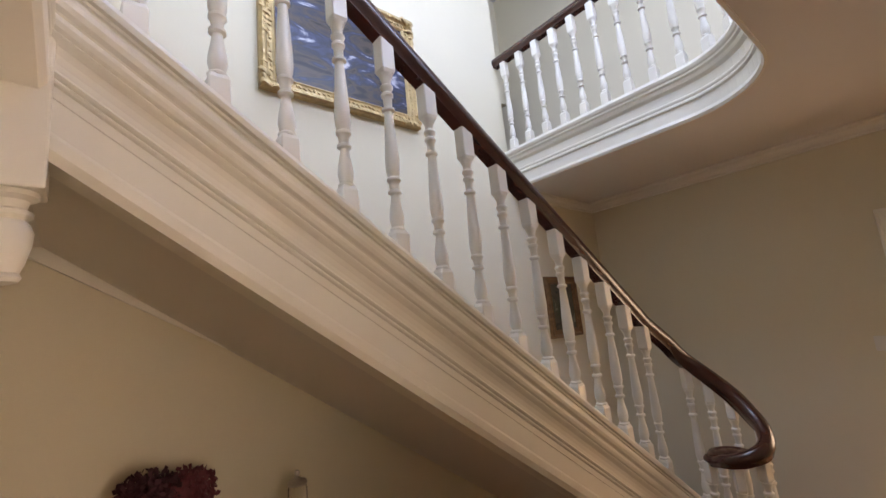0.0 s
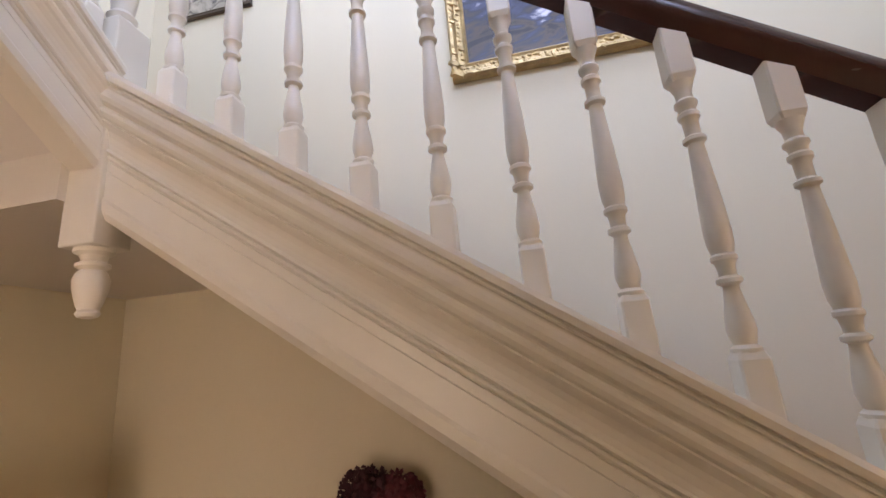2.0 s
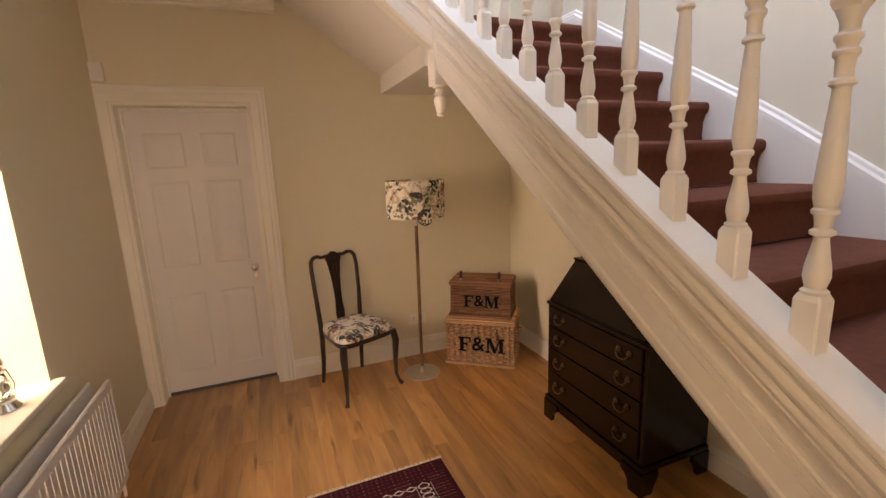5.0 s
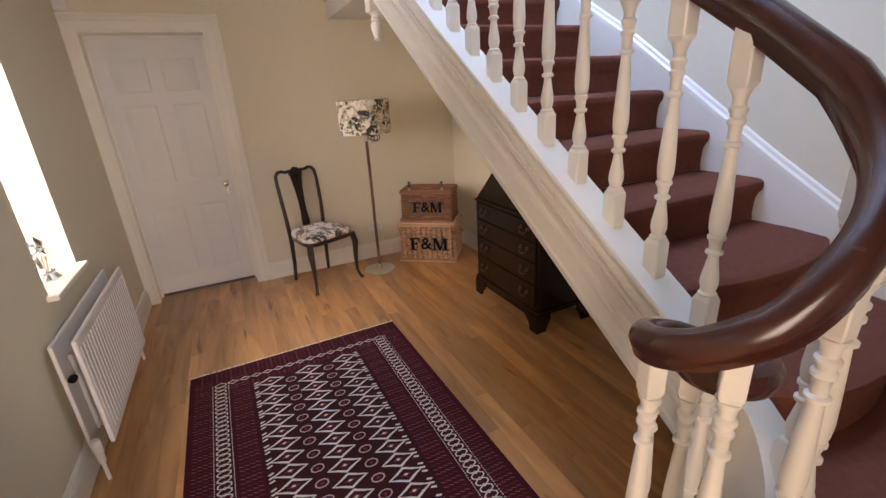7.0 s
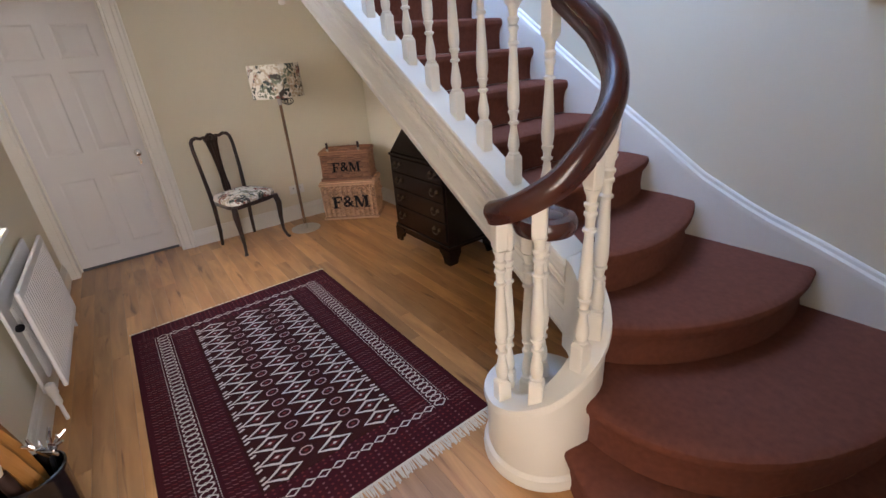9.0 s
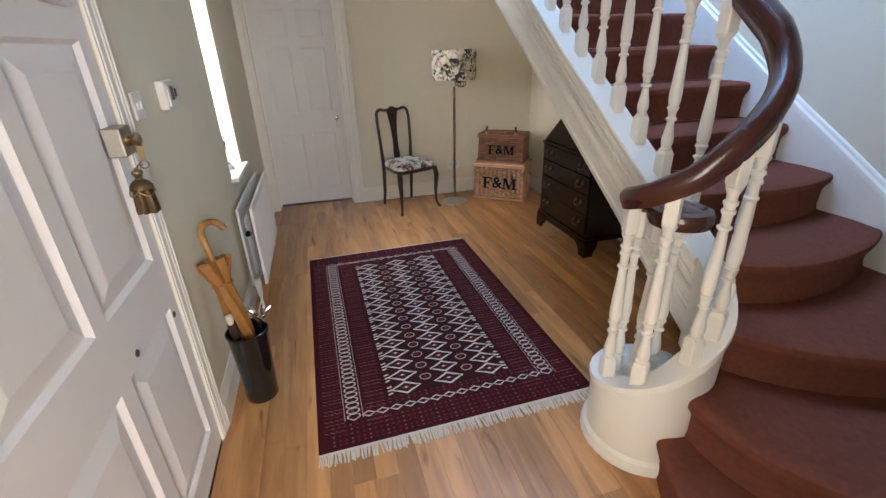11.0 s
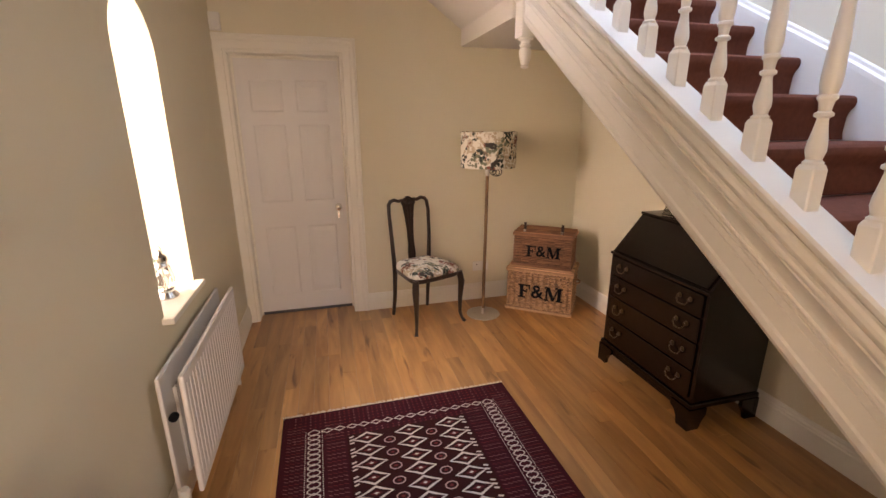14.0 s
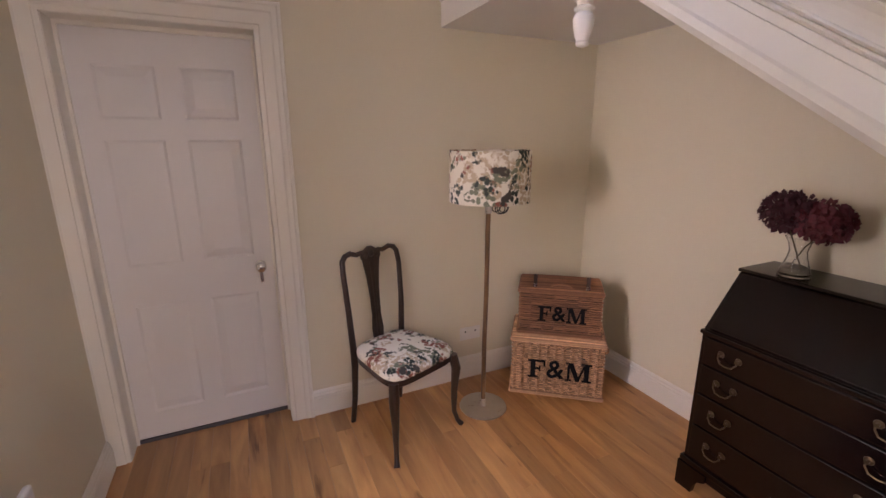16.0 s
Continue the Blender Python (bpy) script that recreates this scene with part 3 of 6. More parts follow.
structure("wall_behind_door", boxed(-1.2, -1.14, DY0 - 0.1, DY1 + 0.1, -0.05, DZ + 0.1), CREAM, "plain wall closing the doorway")

# ---- white front door with an arched light over two pairs of panels
front = thing("door_2", "white painted panelled front door with arched glazing", "front door", Matrix.Translation((0, YF - 0.003, 0)), kind="structure")
fp = [(2.205, 2.575, 0.88, 1.525), (2.64, 3.0, 0.88, 1.525), (2.205, 2.575, 0.13, 0.70), (2.64, 3.0, 0.13, 0.70)]
GLZ = (2.215, 2.98, 1.615, 1.93)
bm = bmesh.new()
panel_face(bm, FX0 + 0.004, FX1 - 0.004, 0.012, FZ - 0.006, 0.0, fp, [GLZ])
for p in fp:
    raised_panel(bm, *p, 0.0, 0.014, 0.055)
bmesh.ops.remove_doubles(bm, verts=bm.verts, dist=0.0003)
part("leaf", bm, DOORW, front)
bm = bmesh.new()
box(bm, FX0 + 0.004, FX1 - 0.004, -0.05, -0.017, 0.012, GLZ[2])
box(bm, FX0 + 0.004, GLZ[0], -0.05, -0.017, GLZ[2], FZ - 0.006)
box(bm, GLZ[1], FX1 - 0.004, -0.05, -0.017, GLZ[2], FZ - 0.006)
box(bm, GLZ[0], GLZ[1], -0.05, -0.017, GLZ[3], FZ - 0.006)
part("core", bm, DOORW, front)
bm = bmesh.new()
n = 16
cxg, rg = (GLZ[0] + GLZ[1]) / 2, (GLZ[1] - GLZ[0]) / 2
pr = []
for i in range(n + 1):
    a = math.pi * i / n
    pr.append((cxg + rg * math.cos(a), GLZ[2] + 0.0 + 0.315 * math.sin(a)))
for (xa, za), (xb, zb) in zip(pr, pr[1:]):
    v = [bm.verts.new(p) for p in ((xa, 0.002, za), (xb, 0.002, zb), (xb, 0.002, GLZ[3] + 0.001), (xa, 0.002, GLZ[3] + 0.001), (xa, -0.04, za), (xb, -0.04, zb))]
    bm.faces.new(v[:4])
    bm.faces.new((v[0], v[4], v[5], v[1]))
part("arched_surround", bm, DOORW, front)
bm = bmesh.new()
tube(bm, [(x, 0.004, z) for x, z in pr], 0.010, 6)
box(bm, GLZ[0], GLZ[1], -0.006, 0.012, GLZ[2] - 0.012, GLZ[2] + 0.010, 0.003)
part("glazing_bead", bm, DOORW, front)
gp = part("pane", boxed(GLZ[0], GLZ[1], -0.03, -0.024, GLZ[2], GLZ[3]), GLASS, front, "clear glass pane")
gp.visible_shadow = False
bm = boxed(2.184, 2.268, 0.0, 0.046, 1.225, 1.305, 0.004)
lathe_bm = lathe(bmesh.new(), [(0.017, 0), (0.017, 0.006), (0.010, 0.010), (0.012, 0.016), (0.019, 0.022), (0.020, 0.028), (0.013, 0.034)], 18)
lock = part("rim_lock", bm, LOCKM, front, "small square dull brass rim lock")
part("lock_cylinder", lathe_bm, BRASS, lock, "", True, Matrix.Translation((2.232, 0.046, 1.268)) @ pose(0, 0, 0, -90, 0, 0))
bm = bmesh.new()
box(bm, 2.2305, 2.2335, 0.062, 0.078, 1.205, 1.262, 0.001)
tube(bm, [(2.232, 0.070 + 0.012 * math.sin(a * 0.5), 1.196 + 0.012 * math.cos(a * 0.5)) for a in range(13)], 0.0018, 6)
part("door_key", bm, BRASS, lock, "brass key with a ring")
tas = thing("key_tassel", "aged brass-gold key tassel hanging from the door key", "tassel", Matrix.Translation((2.262, YF + 0.052, 1.190)) @ Matrix.Scale(0.9, 4))
bm = lathe(bmesh.new(), [(0.004, -0.034), (0.012, -0.031), (0.010, -0.026), (0.013, -0.020), (0.017, -0.013), (0.015, -0.006), (0.007, -0.001), (0.004, 0.004)], 16)
part("finial", bm, BRASS, tas, "turned brass finial", True)
bm = lathe(bmesh.new(), [(0.030, -0.066), (0.034, -0.062), (0.033, -0.054), (0.027, -0.043), (0.016, -0.035), (0.006, -0.032)], 20)
part("head", bm, TASSEL, tas, "domed gold head", True)
bm = bmesh.new()
secs = []
for z, r, amp in ((-0.058, 0.029, 0.002), (-0.075, 0.030, 0.004), (-0.100, 0.032, 0.006), (-0.128, 0.033, 0.007), (-0.144, 0.032, 0.007), (-0.142, 0.020, 0.004)):
    secs.append([((r + amp * math.cos(6 * a)) * math.cos(a), (r + amp * math.cos(6 * a)) * math.sin(a) * 0.85, z + 0.003 * math.cos(2 * a)) for a in [2 * math.pi * k / 48 for k in range(48)]])
loft(bm, secs)
part("skirt", bm, TASSEL, tas, "fluted gold skirt", True)
for k in range(4):
    a0 = k * 1.5708
    bm = tube(bmesh.new(), [((0.035 + 0.004 * math.sin(math.pi * i / 8)) * math.cos(a0 + 1.5708 * i / 8), (0.034 + 0.004 * math.sin(math.pi * i / 8)) * math.sin(a0 + 1.5708 * i / 8), -0.064 - 0.018 * math.sin(math.pi * i / 8)) for i in range(9)], 0.0022, 6)
    part("braid", bm, BRASS, tas, "draped gold braid", True)
part("cord", tube(bmesh.new(), [(-0.030, 0.012, 0.006), (-0.012, 0.006, 0.010), (0, 0, 0.0)], 0.002, 6), TASSEL, tas)
for x, z, nm in ((2.19, 0.665, "keyhole"), (2.50, 0.73, "screw_plug")):
    part(nm, lathe(bmesh.new(), [(0.011, 0), (0.011, 0.003), (0.006, 0.005)], 14), LEAD, front, "small dark keyhole cover", True, Matrix.Translation((x, 0.0, z)) @ pose(0, 0, 0, -90, 0, 0))
part("knocker_bolt", lathe(bmesh.new(), [(0.013, 0), (0.013, 0.004), (0.008, 0.008), (0.009, 0.013), (0.004, 0.016)], 16), BRASS, front, "small round brass bolt head", True, Matrix.Translation((2.70, 0.0, 1.445)) @ pose(0, 0, 0, -90, 0, 0))
bm = bmesh.new()
surround(bm, (FX1, YF, 0), (-1, 0, 0), (0, 1, 0), FX1 - FX0, FZ, 0.62, 0.5)
structure("trim_front_door_surround", bm, GLOSS, "white moulded architrave round the front door", "architrave")
structure("doorstep", boxed(FX0, FX1, YF - 0.34, YF - 0.005, -0.1, 0.006), LEAD, "dark metal threshold strip", "threshold")
bm = bmesh.new()
surround(bm, (XR, RDY0, 0), (0, 1, 0), (-1, 0, 0), RDY1 - RDY0, RDZ)
structure("trim_east_door_surround", bm, GLOSS, "white moulded architrave round the open doorway", "architrave")

# ---- arched leaded window with its sill
win = thing("window_1", "arched white window with leaded glass panes", "window", kind="structure")
cxw, rw = (WX0 + WX1) / 2, (WX1 - WX0) / 2
outl = [(WX0, WZ0)] + [(cxw - rw * math.cos(math.pi * i / 16), WZS + rw * math.sin(math.pi * i / 16)) for i in range(17)] + [(WX1, WZ0)]
bm = bmesh.new()
yw = YF - 0.24
secs = []
k = 0.035 / rw
inn = [(cxw + (x - cxw) * (1 - k), WZ0 + 0.035 if z <= WZ0 + 0.001 else (WZS + (z - WZS) * (1 - k) if z > WZS else z)) for x, z in outl]
rows = [[(x, yw, z) for x, z in outl], [(x, yw + 0.045, z) for x, z in outl], [(x, yw + 0.045, z) for x, z in inn], [(x, yw, z) for x, z in inn]]
vs = [[bm.verts.new(p) for p in r] for r in rows]
m_ = len(outl)
for a in range(4):
    b = (a + 1) % 4
    for i in range(m_):
        j = (i + 1) % m_
        bm.faces.new((vs[a][i], vs[a][j], vs[b][j], vs[b][i]))
part("window_frame", bm, GLOSS, win)
bm = bmesh.new()
f = [bm.verts.new((x, yw + 0.02, z)) for x, z in inn]
bm.faces.new(f)
pane = part("pane", bm, GLASS, win, "clear leaded glass")
pane.visible_shadow = False
bm = bmesh.new()
for z in (1.03, 1.27, 1.51, 1.75):
    box(bm, WX0 + 0.03, WX1 - 0.03, yw + 0.022, yw + 0.030, z - 0.005, z + 0.005)
for x in (cxw - 0.065, cxw + 0.065):
    box(bm, x - 0.004, x + 0.004, yw + 0.022, yw + 0.031, WZ0 + 0.03, WZS + 0.17)
part("lead_came", bm, LEAD, win, "dark lead glazing bars")
part("window_sill", boxed(WX0 - 0.03, WX1 + 0.03, YF - 0.195, YF + 0.045, WZ0 - 0.022, WZ0 + 0.004, 0.005), GLOSS, win, "white painted sill board")
# garden seen through the glass, a backdrop that glows by itself
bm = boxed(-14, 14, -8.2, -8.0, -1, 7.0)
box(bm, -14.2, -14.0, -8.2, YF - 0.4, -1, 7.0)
structure("backdrop", bm, GARDEN, "self-glowing backdrop of pale garden and sky outside", "backdrop")
structure("ground", boxed(-60, 60, -60, YF - 0.52, -0.4, -0.15), STONE, "pale paved ground outside the house", "ground")

# ================= staircase =================
DC, DR = (2.60, 0.940), 0.165       # centre and radius of the curl at the foot
SLOPE = 0.687


def sy(x):
    """The axis of the outer string, slightly out of square with the walls."""
    return 1.090 + 0.0235 * x


def string_top(x):
    return 2.345 - SLOPE * (x - 0.281)


CURL = [(90, string_top(DC[0])), (60, 0.66), (25, 0.575), (-10, 0.49), (-40, 0.41), (-76, 0.34), (-102, 0.305), (-150, 0.285), (-270, 0.28)]


def curl_z(a):
    for (a0, z0), (a1, z1) in zip(CURL, CURL[1:]):
        if a >= a1:
            return z0 + (z1 - z0) * (a - a0) / (a1 - a0)
    return CURL[-1][1]


def spiral(a):
    return DR + 0.022 * max(0.0, min(1.0, (a + 30) / 120)) ** 1.5


def curl(a, r=None):
    r = spiral(a) if r is None else r
    return (DC[0] + r * math.cos(radians(a)), DC[1] + r * math.sin(radians(a)))


stairs = thing("staircase", "white painted staircase with rust-brown carpet and mahogany handrail", "staircase", kind="structure")
PX1, PX2, PY2 = 0.12, 0.06, 0.39    # newel posts

# outer string with raked mouldings, right of the way is the hall side
HS = 0.045
STR = [(-HS, -0.370), (HS - 0.014, -0.370), (HS - 0.003, -0.350), (HS - 0.001, -0.326), (HS - 0.005, -0.317), (HS - 0.005, -0.2545), (HS - 0.008, -0.2525), (HS - 0.005, -0.2505), (HS - 0.005, -0.229), (HS - 0.009, -0.2265), (HS - 0.003, -0.222), (HS - 0.001, -0.218), (HS - 0.003, -0.214), (HS - 0.007, -0.2115), (HS + 0.000, -0.207), (HS + 0.003, -0.203), (HS + 0.001, -0.199), (HS - 0.003, -0.196),
       (HS - 0.003, -0.182), (HS + 0.000, -0.165), (HS + 0.005, -0.150), (HS + 0.013, -0.138), (HS + 0.016, -0.132), (HS + 0.012, -0.128), (HS + 0.019, -0.121), (HS + 0.023, -0.110), (HS + 0.022, -0.101), (HS + 0.015, -0.095), (HS + 0.017, -0.090), (HS + 0.027, -0.082), (HS + 0.031, -0.070), (HS + 0.030, -0.057), (HS + 0.025, -0.047), (HS + 0.025, -0.043), (HS + 0.030, -0.040), (HS + 0.030, -0.036), (HS + 0.026, -0.033), (HS + 0.026, -0.030), (HS + 0.036, -0.027), (HS + 0.038, -0.012), (HS + 0.035, 0.0), (-HS - 0.006, 0.0), (-HS - 0.010, -0.012), (-HS, -0.024)]
path = [(x, sy(x), string_top(x)) for x in (PX1 + 0.03, 0.8, 1.6, 2.2, DC[0] - 0.03)]
part("outer_string", sweep_level(bmesh.new(), path, STR), GLOSS, stairs, "white moulded outer string")
# curl at the foot: a drum whose top winds down from the string
bm = bmesh.new()
angs = list(range(100, -271, -10))
secs = []
for a in angs:
    z = curl_z(min(a, 90)) if a <= 90 else string_top(DC[0] + DR * math.cos(radians(a)))
    lo = 0.0 if a <= 60 else max(0.0, z - 0.375 - 0.0)
    lo = lo if a > 60 else 0.0
    q = spiral(a)
    prof = [(q - HS, lo), (q + HS + 0.016, lo), (q + HS + 0.016, lo + 0.022), (q + HS + 0.010, lo + 0.034), (q + HS + 0.010, lo + 0.042), (q + HS - 0.004, lo + 0.055), (q + HS - 0.004, z - 0.045), (q + HS + 0.004, z - 0.038), (q + HS + 0.002, z - 0.026), (q + HS + 0.009, z - 0.018), (q + HS + 0.006, z), (q - HS, z)]
    secs.append([(*curl(a, r), zz) for r, zz in prof])
loft(bm, secs)
part("curl_drum", bm, GLOSS, stairs, "white drum-shaped base at the stair foot", True)
part("drum_top", lathe(bmesh.new(), [(DR - HS + 0.012, 0.0), (DR - HS + 0.012, 0.2825)], 28, (*DC, 0)), GLOSS, stairs, "", True)

# soffit under the flights and the landing
bm = bmesh.new()
def soff(x):
    return string_top(x) - 0.350
v = [(PX1, sy(PX1) - 0.03, soff(PX1)), (2.66, sy(2.66) - 0.03, soff(2.66)), (2.66, YB, soff(2.66)), (PX1, YB, soff(PX1))]
loft(bm, [[v[0], v[1], v[2], v[3]], [(p[0], p[1], p[2] + 0.05) for p in v]])
structure("soffit_flight", bm, CEIL, "plastered sloping soffit under the stairs", "soffit")
bm = bmesh.new()
box(bm, XD, PX1 + 0.02, 1.06, YB, 2.105, 2.15)
LAND_Y = 1.02
prof = [(LAND_Y, 2.105), (LAND_Y, 2.225), (PY2, CEILZ), (PY2, CEILZ + 0.05), (LAND_Y + 0.04, 2.27), (LAND_Y + 0.04, 2.105)]
loft(bm, [[(XD, y, z) for y, z in prof], [(PX2 + 0.018, y, z) for y, z in prof]])
structure("soffit_landing", bm, CEIL, "plastered soffit under the quarter landing", "soffit")
structure("floor_landing", boxed(XD, PX1, 1.06, YB, LANDZ - 0.06, LANDZ), CARPET, "rust-brown carpeted quarter landing", "floor")

# second flight
bm = bmesh.new()
path2 = [(PX2 + 0.01, PY2, 2.985), (PX1, sy(PX1) - 0.04, string_top(PX1) - 0.015)]
sweep_level(bm, path2, [(u, v * 0.74) for u, v in STR])
part("upper_string", bm, GLOSS, stairs, "white moulded outer string")
for i in range(3):
    y1 = 1.06 - 0.225 * i
    z = LANDZ + RISE * (i + 1)
    part("carpeted_step", boxed(XD, PX2 - 0.02, y1 - 0.26 if i < 2 else PY2 - 0.03, y1 + 0.02, z - 0.09, z, 0.018, 3), CARPET, stairs)

# carpeted steps of the main flight
def nosing(k, n=12):
    shapes = {1: ((2.775, 0.86), (3.15, 0.60), (3.76, 0.72), (3.82, 2.09)), 2: ((2.78, 0.93), (3.20, 0.86), (3.52, 1.25), (3.52, 2.09)),
              3: ((2.68, 1.10), (2.88, 1.18), (3.16, 1.60), (3.06, 2.09)), 4: ((2.44, 1.14), (2.72, 1.24), (2.74, 1.70), (2.54, 2.09)),
              5: ((2.23, 1.14), (2.36, 1.40), (2.42, 1.80), (2.28, 2.09))}
    if k in shapes:
        return bez(*shapes[k], n)
    x = 1.207 - GOING * (k - 9)
    return [(x, 1.14 + (2.09 - 1.14) * i / n) for i in range(n + 1)]


for k in range(1, 14):
    z = RISE * k
    cur, nxt = nosing(k), nosing(k + 1) if k < 13 else [(x - 0.12, y) for x, y in nosing(13)]
    secs = []
    for i, ((x, y), (bx, by)) in enumerate(zip(cur, nxt)):
        a, b = cur[max(0, i - 1)], cur[min(len(cur) - 1, i + 1)]
        d = Vector((b[0] - a[0], b[1] - a[1])).normalized()
        nn = Vector((d.y, -d.x))
        pin = 1.0
        def P(o, dz):
            return (x + nn.x * o * pin, y + nn.y * o * pin, z + dz)
        back = Vector((bx - x, by - y))
        bl = back.length
        bk = back / bl
        secs.append([(bx + bk.x * 0.03, by + bk.y * 0.03, z), (x + bk.x * bl * 0.5, y + bk.y * bl * 0.5, z + 0.003), P(-0.035, 0.002), P(-0.016, -0.001), P(-0.004, -0.010), P(0.0, -0.026), P(-0.004, -0.044), P(-0.018, -0.062), P(-0.026, -0.085), P(-0.028, -0.15), P(-0.022, -RISE + 0.004)])
    bm = bmesh.new()
    loft(bm, secs, closed=False, caps=False)
    part("carpeted_step", bm, CARPET, stairs, "", True)

# wall string with its moulded top
def wall_top(x):
    pts = [(-0.05, 2.51), (1.207, 1.765), (2.008, 1.215), (2.30, 1.03), (2.54, 0.87), (2.80, 0.745), (3.06, 0.655), (3.52, 0.475), (3.82, 0.33)]
    for (x0, z0), (x1, z1) in zip(pts, pts[1:]):
        if x <= x1:
            return z0 + (z1 - z0) * (x - x0) / (x1 - x0)
    return pts[-1][1]


WS = [(0, 0), (0.006, 0), (0.012, -0.006), (0.014, -0.02), (0.024, -0.03), (0.026, -0.05), (0.026, -0.36), (0, -0.36)]
path = [(x, YB, max(0.365, wall_top(x))) for x in [-0.05 + 0.1 * i for i in range(40)]]
part("wall_string", sweep_level(bmesh.new(), path, WS), GLOSS, stairs, "white wall string with moulded top")
bm = bmesh.new()
sweep_level(bm, [(XD, sy(0), LANDZ), (XD, YB, LANDZ), (-0.05, YB, LANDZ)], SKIRT)
part("landing_skirting", bm, GLOSS, stairs)

# newel posts with turned pendants
def newel(x, y, zbot, zblock, ztop):
    bm = bmesh.new()
    box(bm, x - 0.048, x + 0.048, y - 0.048, y + 0.048, zblock, ztop, 0.004)
    part("newel_block", bm, GLOSS, stairs)
    h = zblock - zbot
    prof = [(0.010, 0.0), (0.020, 0.004), (0.024, 0.012), (0.020, 0.02), (0.026, 0.035), (0.034, 0.07), (0.036, 0.095), (0.030, 0.112), (0.024, 0.118), (0.034, 0.126), (0.034, 0.134), (0.024, 0.140), (0.028, 0.155), (0.040, 0.162), (0.040, 0.172)]
    s = h / 0.172
    part("newel_pendant", lathe(bmesh.new(), [(r, zbot + q * s) for r, q in prof], 20, (x, y, 0)), GLOSS, stairs, "turned pendant under the newel", True)


newel(PX1, sy(PX1) - 0.005, 1.836, 1.995, 2.60)
newel(PX2, PY2, 2.528, 2.69, 3.12)
prof = [(0.046, 0.0), (0.03, 0.02), (0.036, 0.035), (0.026, 0.05), (0.034, 0.12), (0.04, 0.18), (0.028, 0.30), (0.024, 0.42), (0.034, 0.44), (0.026, 0.46), (0.036, 0.50), (0.046, 0.53)]
for x, y, z in ((PX1, sy(PX1) - 0.005, 2.60), (PX2, PY2, 3.12)):
    part("newel_shaft", lathe(bmesh.new(), [(r, z + q) for r, q in prof], 20, (x, y, 0)), GLOSS, stairs, "", True)
    part("newel_head", boxed(x - 0.046, x + 0.046, y - 0.046, y + 0.046, z + 0.53, z + 0.80, 0.004), GLOSS, stairs)

# turned balusters; each mesh starts at the top of its square foot
TURN_H = 0.512
BAL = [(0.012, -0.004), (0.0225, 0.0), (0.0235, 0.006), (0.017, 0.012), (0.019, 0.020), (0.0225, 0.034), (0.0215, 0.052), (0.0165, 0.080), (0.0125, 0.106), (0.0125, 0.112), (0.0205, 0.117), (0.0205, 0.124), (0.0135, 0.129), (0.0145, 0.140), (0.0165, 0.152), (0.0215, 0.157), (0.0215, 0.164), (0.0175, 0.168), (0.0215, 0.185), (0.0228, 0.21), (0.0205, 0.26), (0.0165, 0.33), (0.0135, 0.378), (0.0135, 0.382), (0.0205, 0.387), (0.0205, 0.394), (0.0135, 0.399), (0.0145, 0.430), (0.0195, 0.436), (0.0195, 0.444), (0.0145, 0.449), (0.0165, 0.458), (0.0205, 0.463), (0.0205, 0.470), (0.0145, 0.476), (0.0155, 0.492), (0.021, 0.505), (0.0235, 0.512)]
turned_mesh = mesh_of("turned_baluster", lathe(bmesh.new(), BAL, 14), GLOSS, True)


def square_block(h0, h1, taper_top=0.0, taper_bottom=0.0, w=0.0245):
    bm = bmesh.new()
    secs = []
    rows = [(w, h0), (w, h1)]
    if taper_top:
        rows = [(w, h0), (w, h1 - taper_top), (w * 0.80, h1)]
    if taper_bottom:
        rows = [(w * 0.80, h0), (w, h0 + taper_bottom), (w, h1)]
    for r, z in rows:
        c = r * 0.86
        secs.append([(-r, -c, z), (-c, -r, z), (c, -r, z), (r, -c, z), (r, c, z), (c, r, z), (-c, r, z), (-r, c, z)])
    return loft(bm, secs)


foot_mesh = mesh_of("baluster_foot", square_block(-0.135, 0.0, taper_top=0.012), GLOSS)
head_mesh = mesh_of("baluster_head", square_block(TURN_H, TURN_H + 0.145, taper_bottom=0.012), GLOSS)
eye_head = mesh_of("baluster_head_eye", square_block(TURN_H, TURN_H + 0.098, w=0.0206, taper_bottom=0.012), GLOSS)
shift_head = mesh_of("baluster_head_short", square_block(TURN_H, TURN_H + 0.112, w=0.0206, taper_bottom=0.012), GLOSS)


def baluster(parent, x, y, z, turn=0.0, head=head_mesh):
    """z: top of the square foot."""
    ob = new("baluster", turned_mesh)
    ob.parent, ob.matrix_basis = parent, pose(x, y, z, 0, 0, turn)
    for nm, me in (("foot", foot_mesh), ("head", head)):
        o = new(nm, me)
        o.parent = ob
    return ob


for i in range(15):
    x = 0.287 + 0.1639 * i
    if x < DC[0] - 0.05:
        baluster(stairs, x, sy(x), string_top(x) + 0.10)
for a in (58, 28, -3, -55, -106):
    baluster(stairs, *curl(a), curl_z(a) + 0.085, a, shift_head)
for x, y, a in ((2.500, 0.868, 35), (2.570, 0.895, 20), (2.545, 1.000, 60)):
    baluster(stairs, x, y, 0.345, a, eye_head)
for i in range(4):
    t = (i + 0.5) / 4
    x, y = PX2 + (PX1 - PX2) * t, PY2 + (sy(PX1) - PY2) * t
    baluster(stairs, x, y, 2.985 + (string_top(PX1) - 0.015 - 2.985) * t + 0.10)

# mahogany handrail: straight rake, then curling down into the volute
RAILSEC = [(-0.024, -0.042), (0.024, -0.042), (0.026, -0.030), (0.032, -0.020), (0.037, -0.006), (0.036, 0.010), (0.030, 0.025), (0.018, 0.036), (0.0, 0.040), (-0.018, 0.036), (-0.030, 0.025), (-0.036, 0.010), (-0.037, -0.006), (-0.032, -0.020), (-0.026, -0.030)]


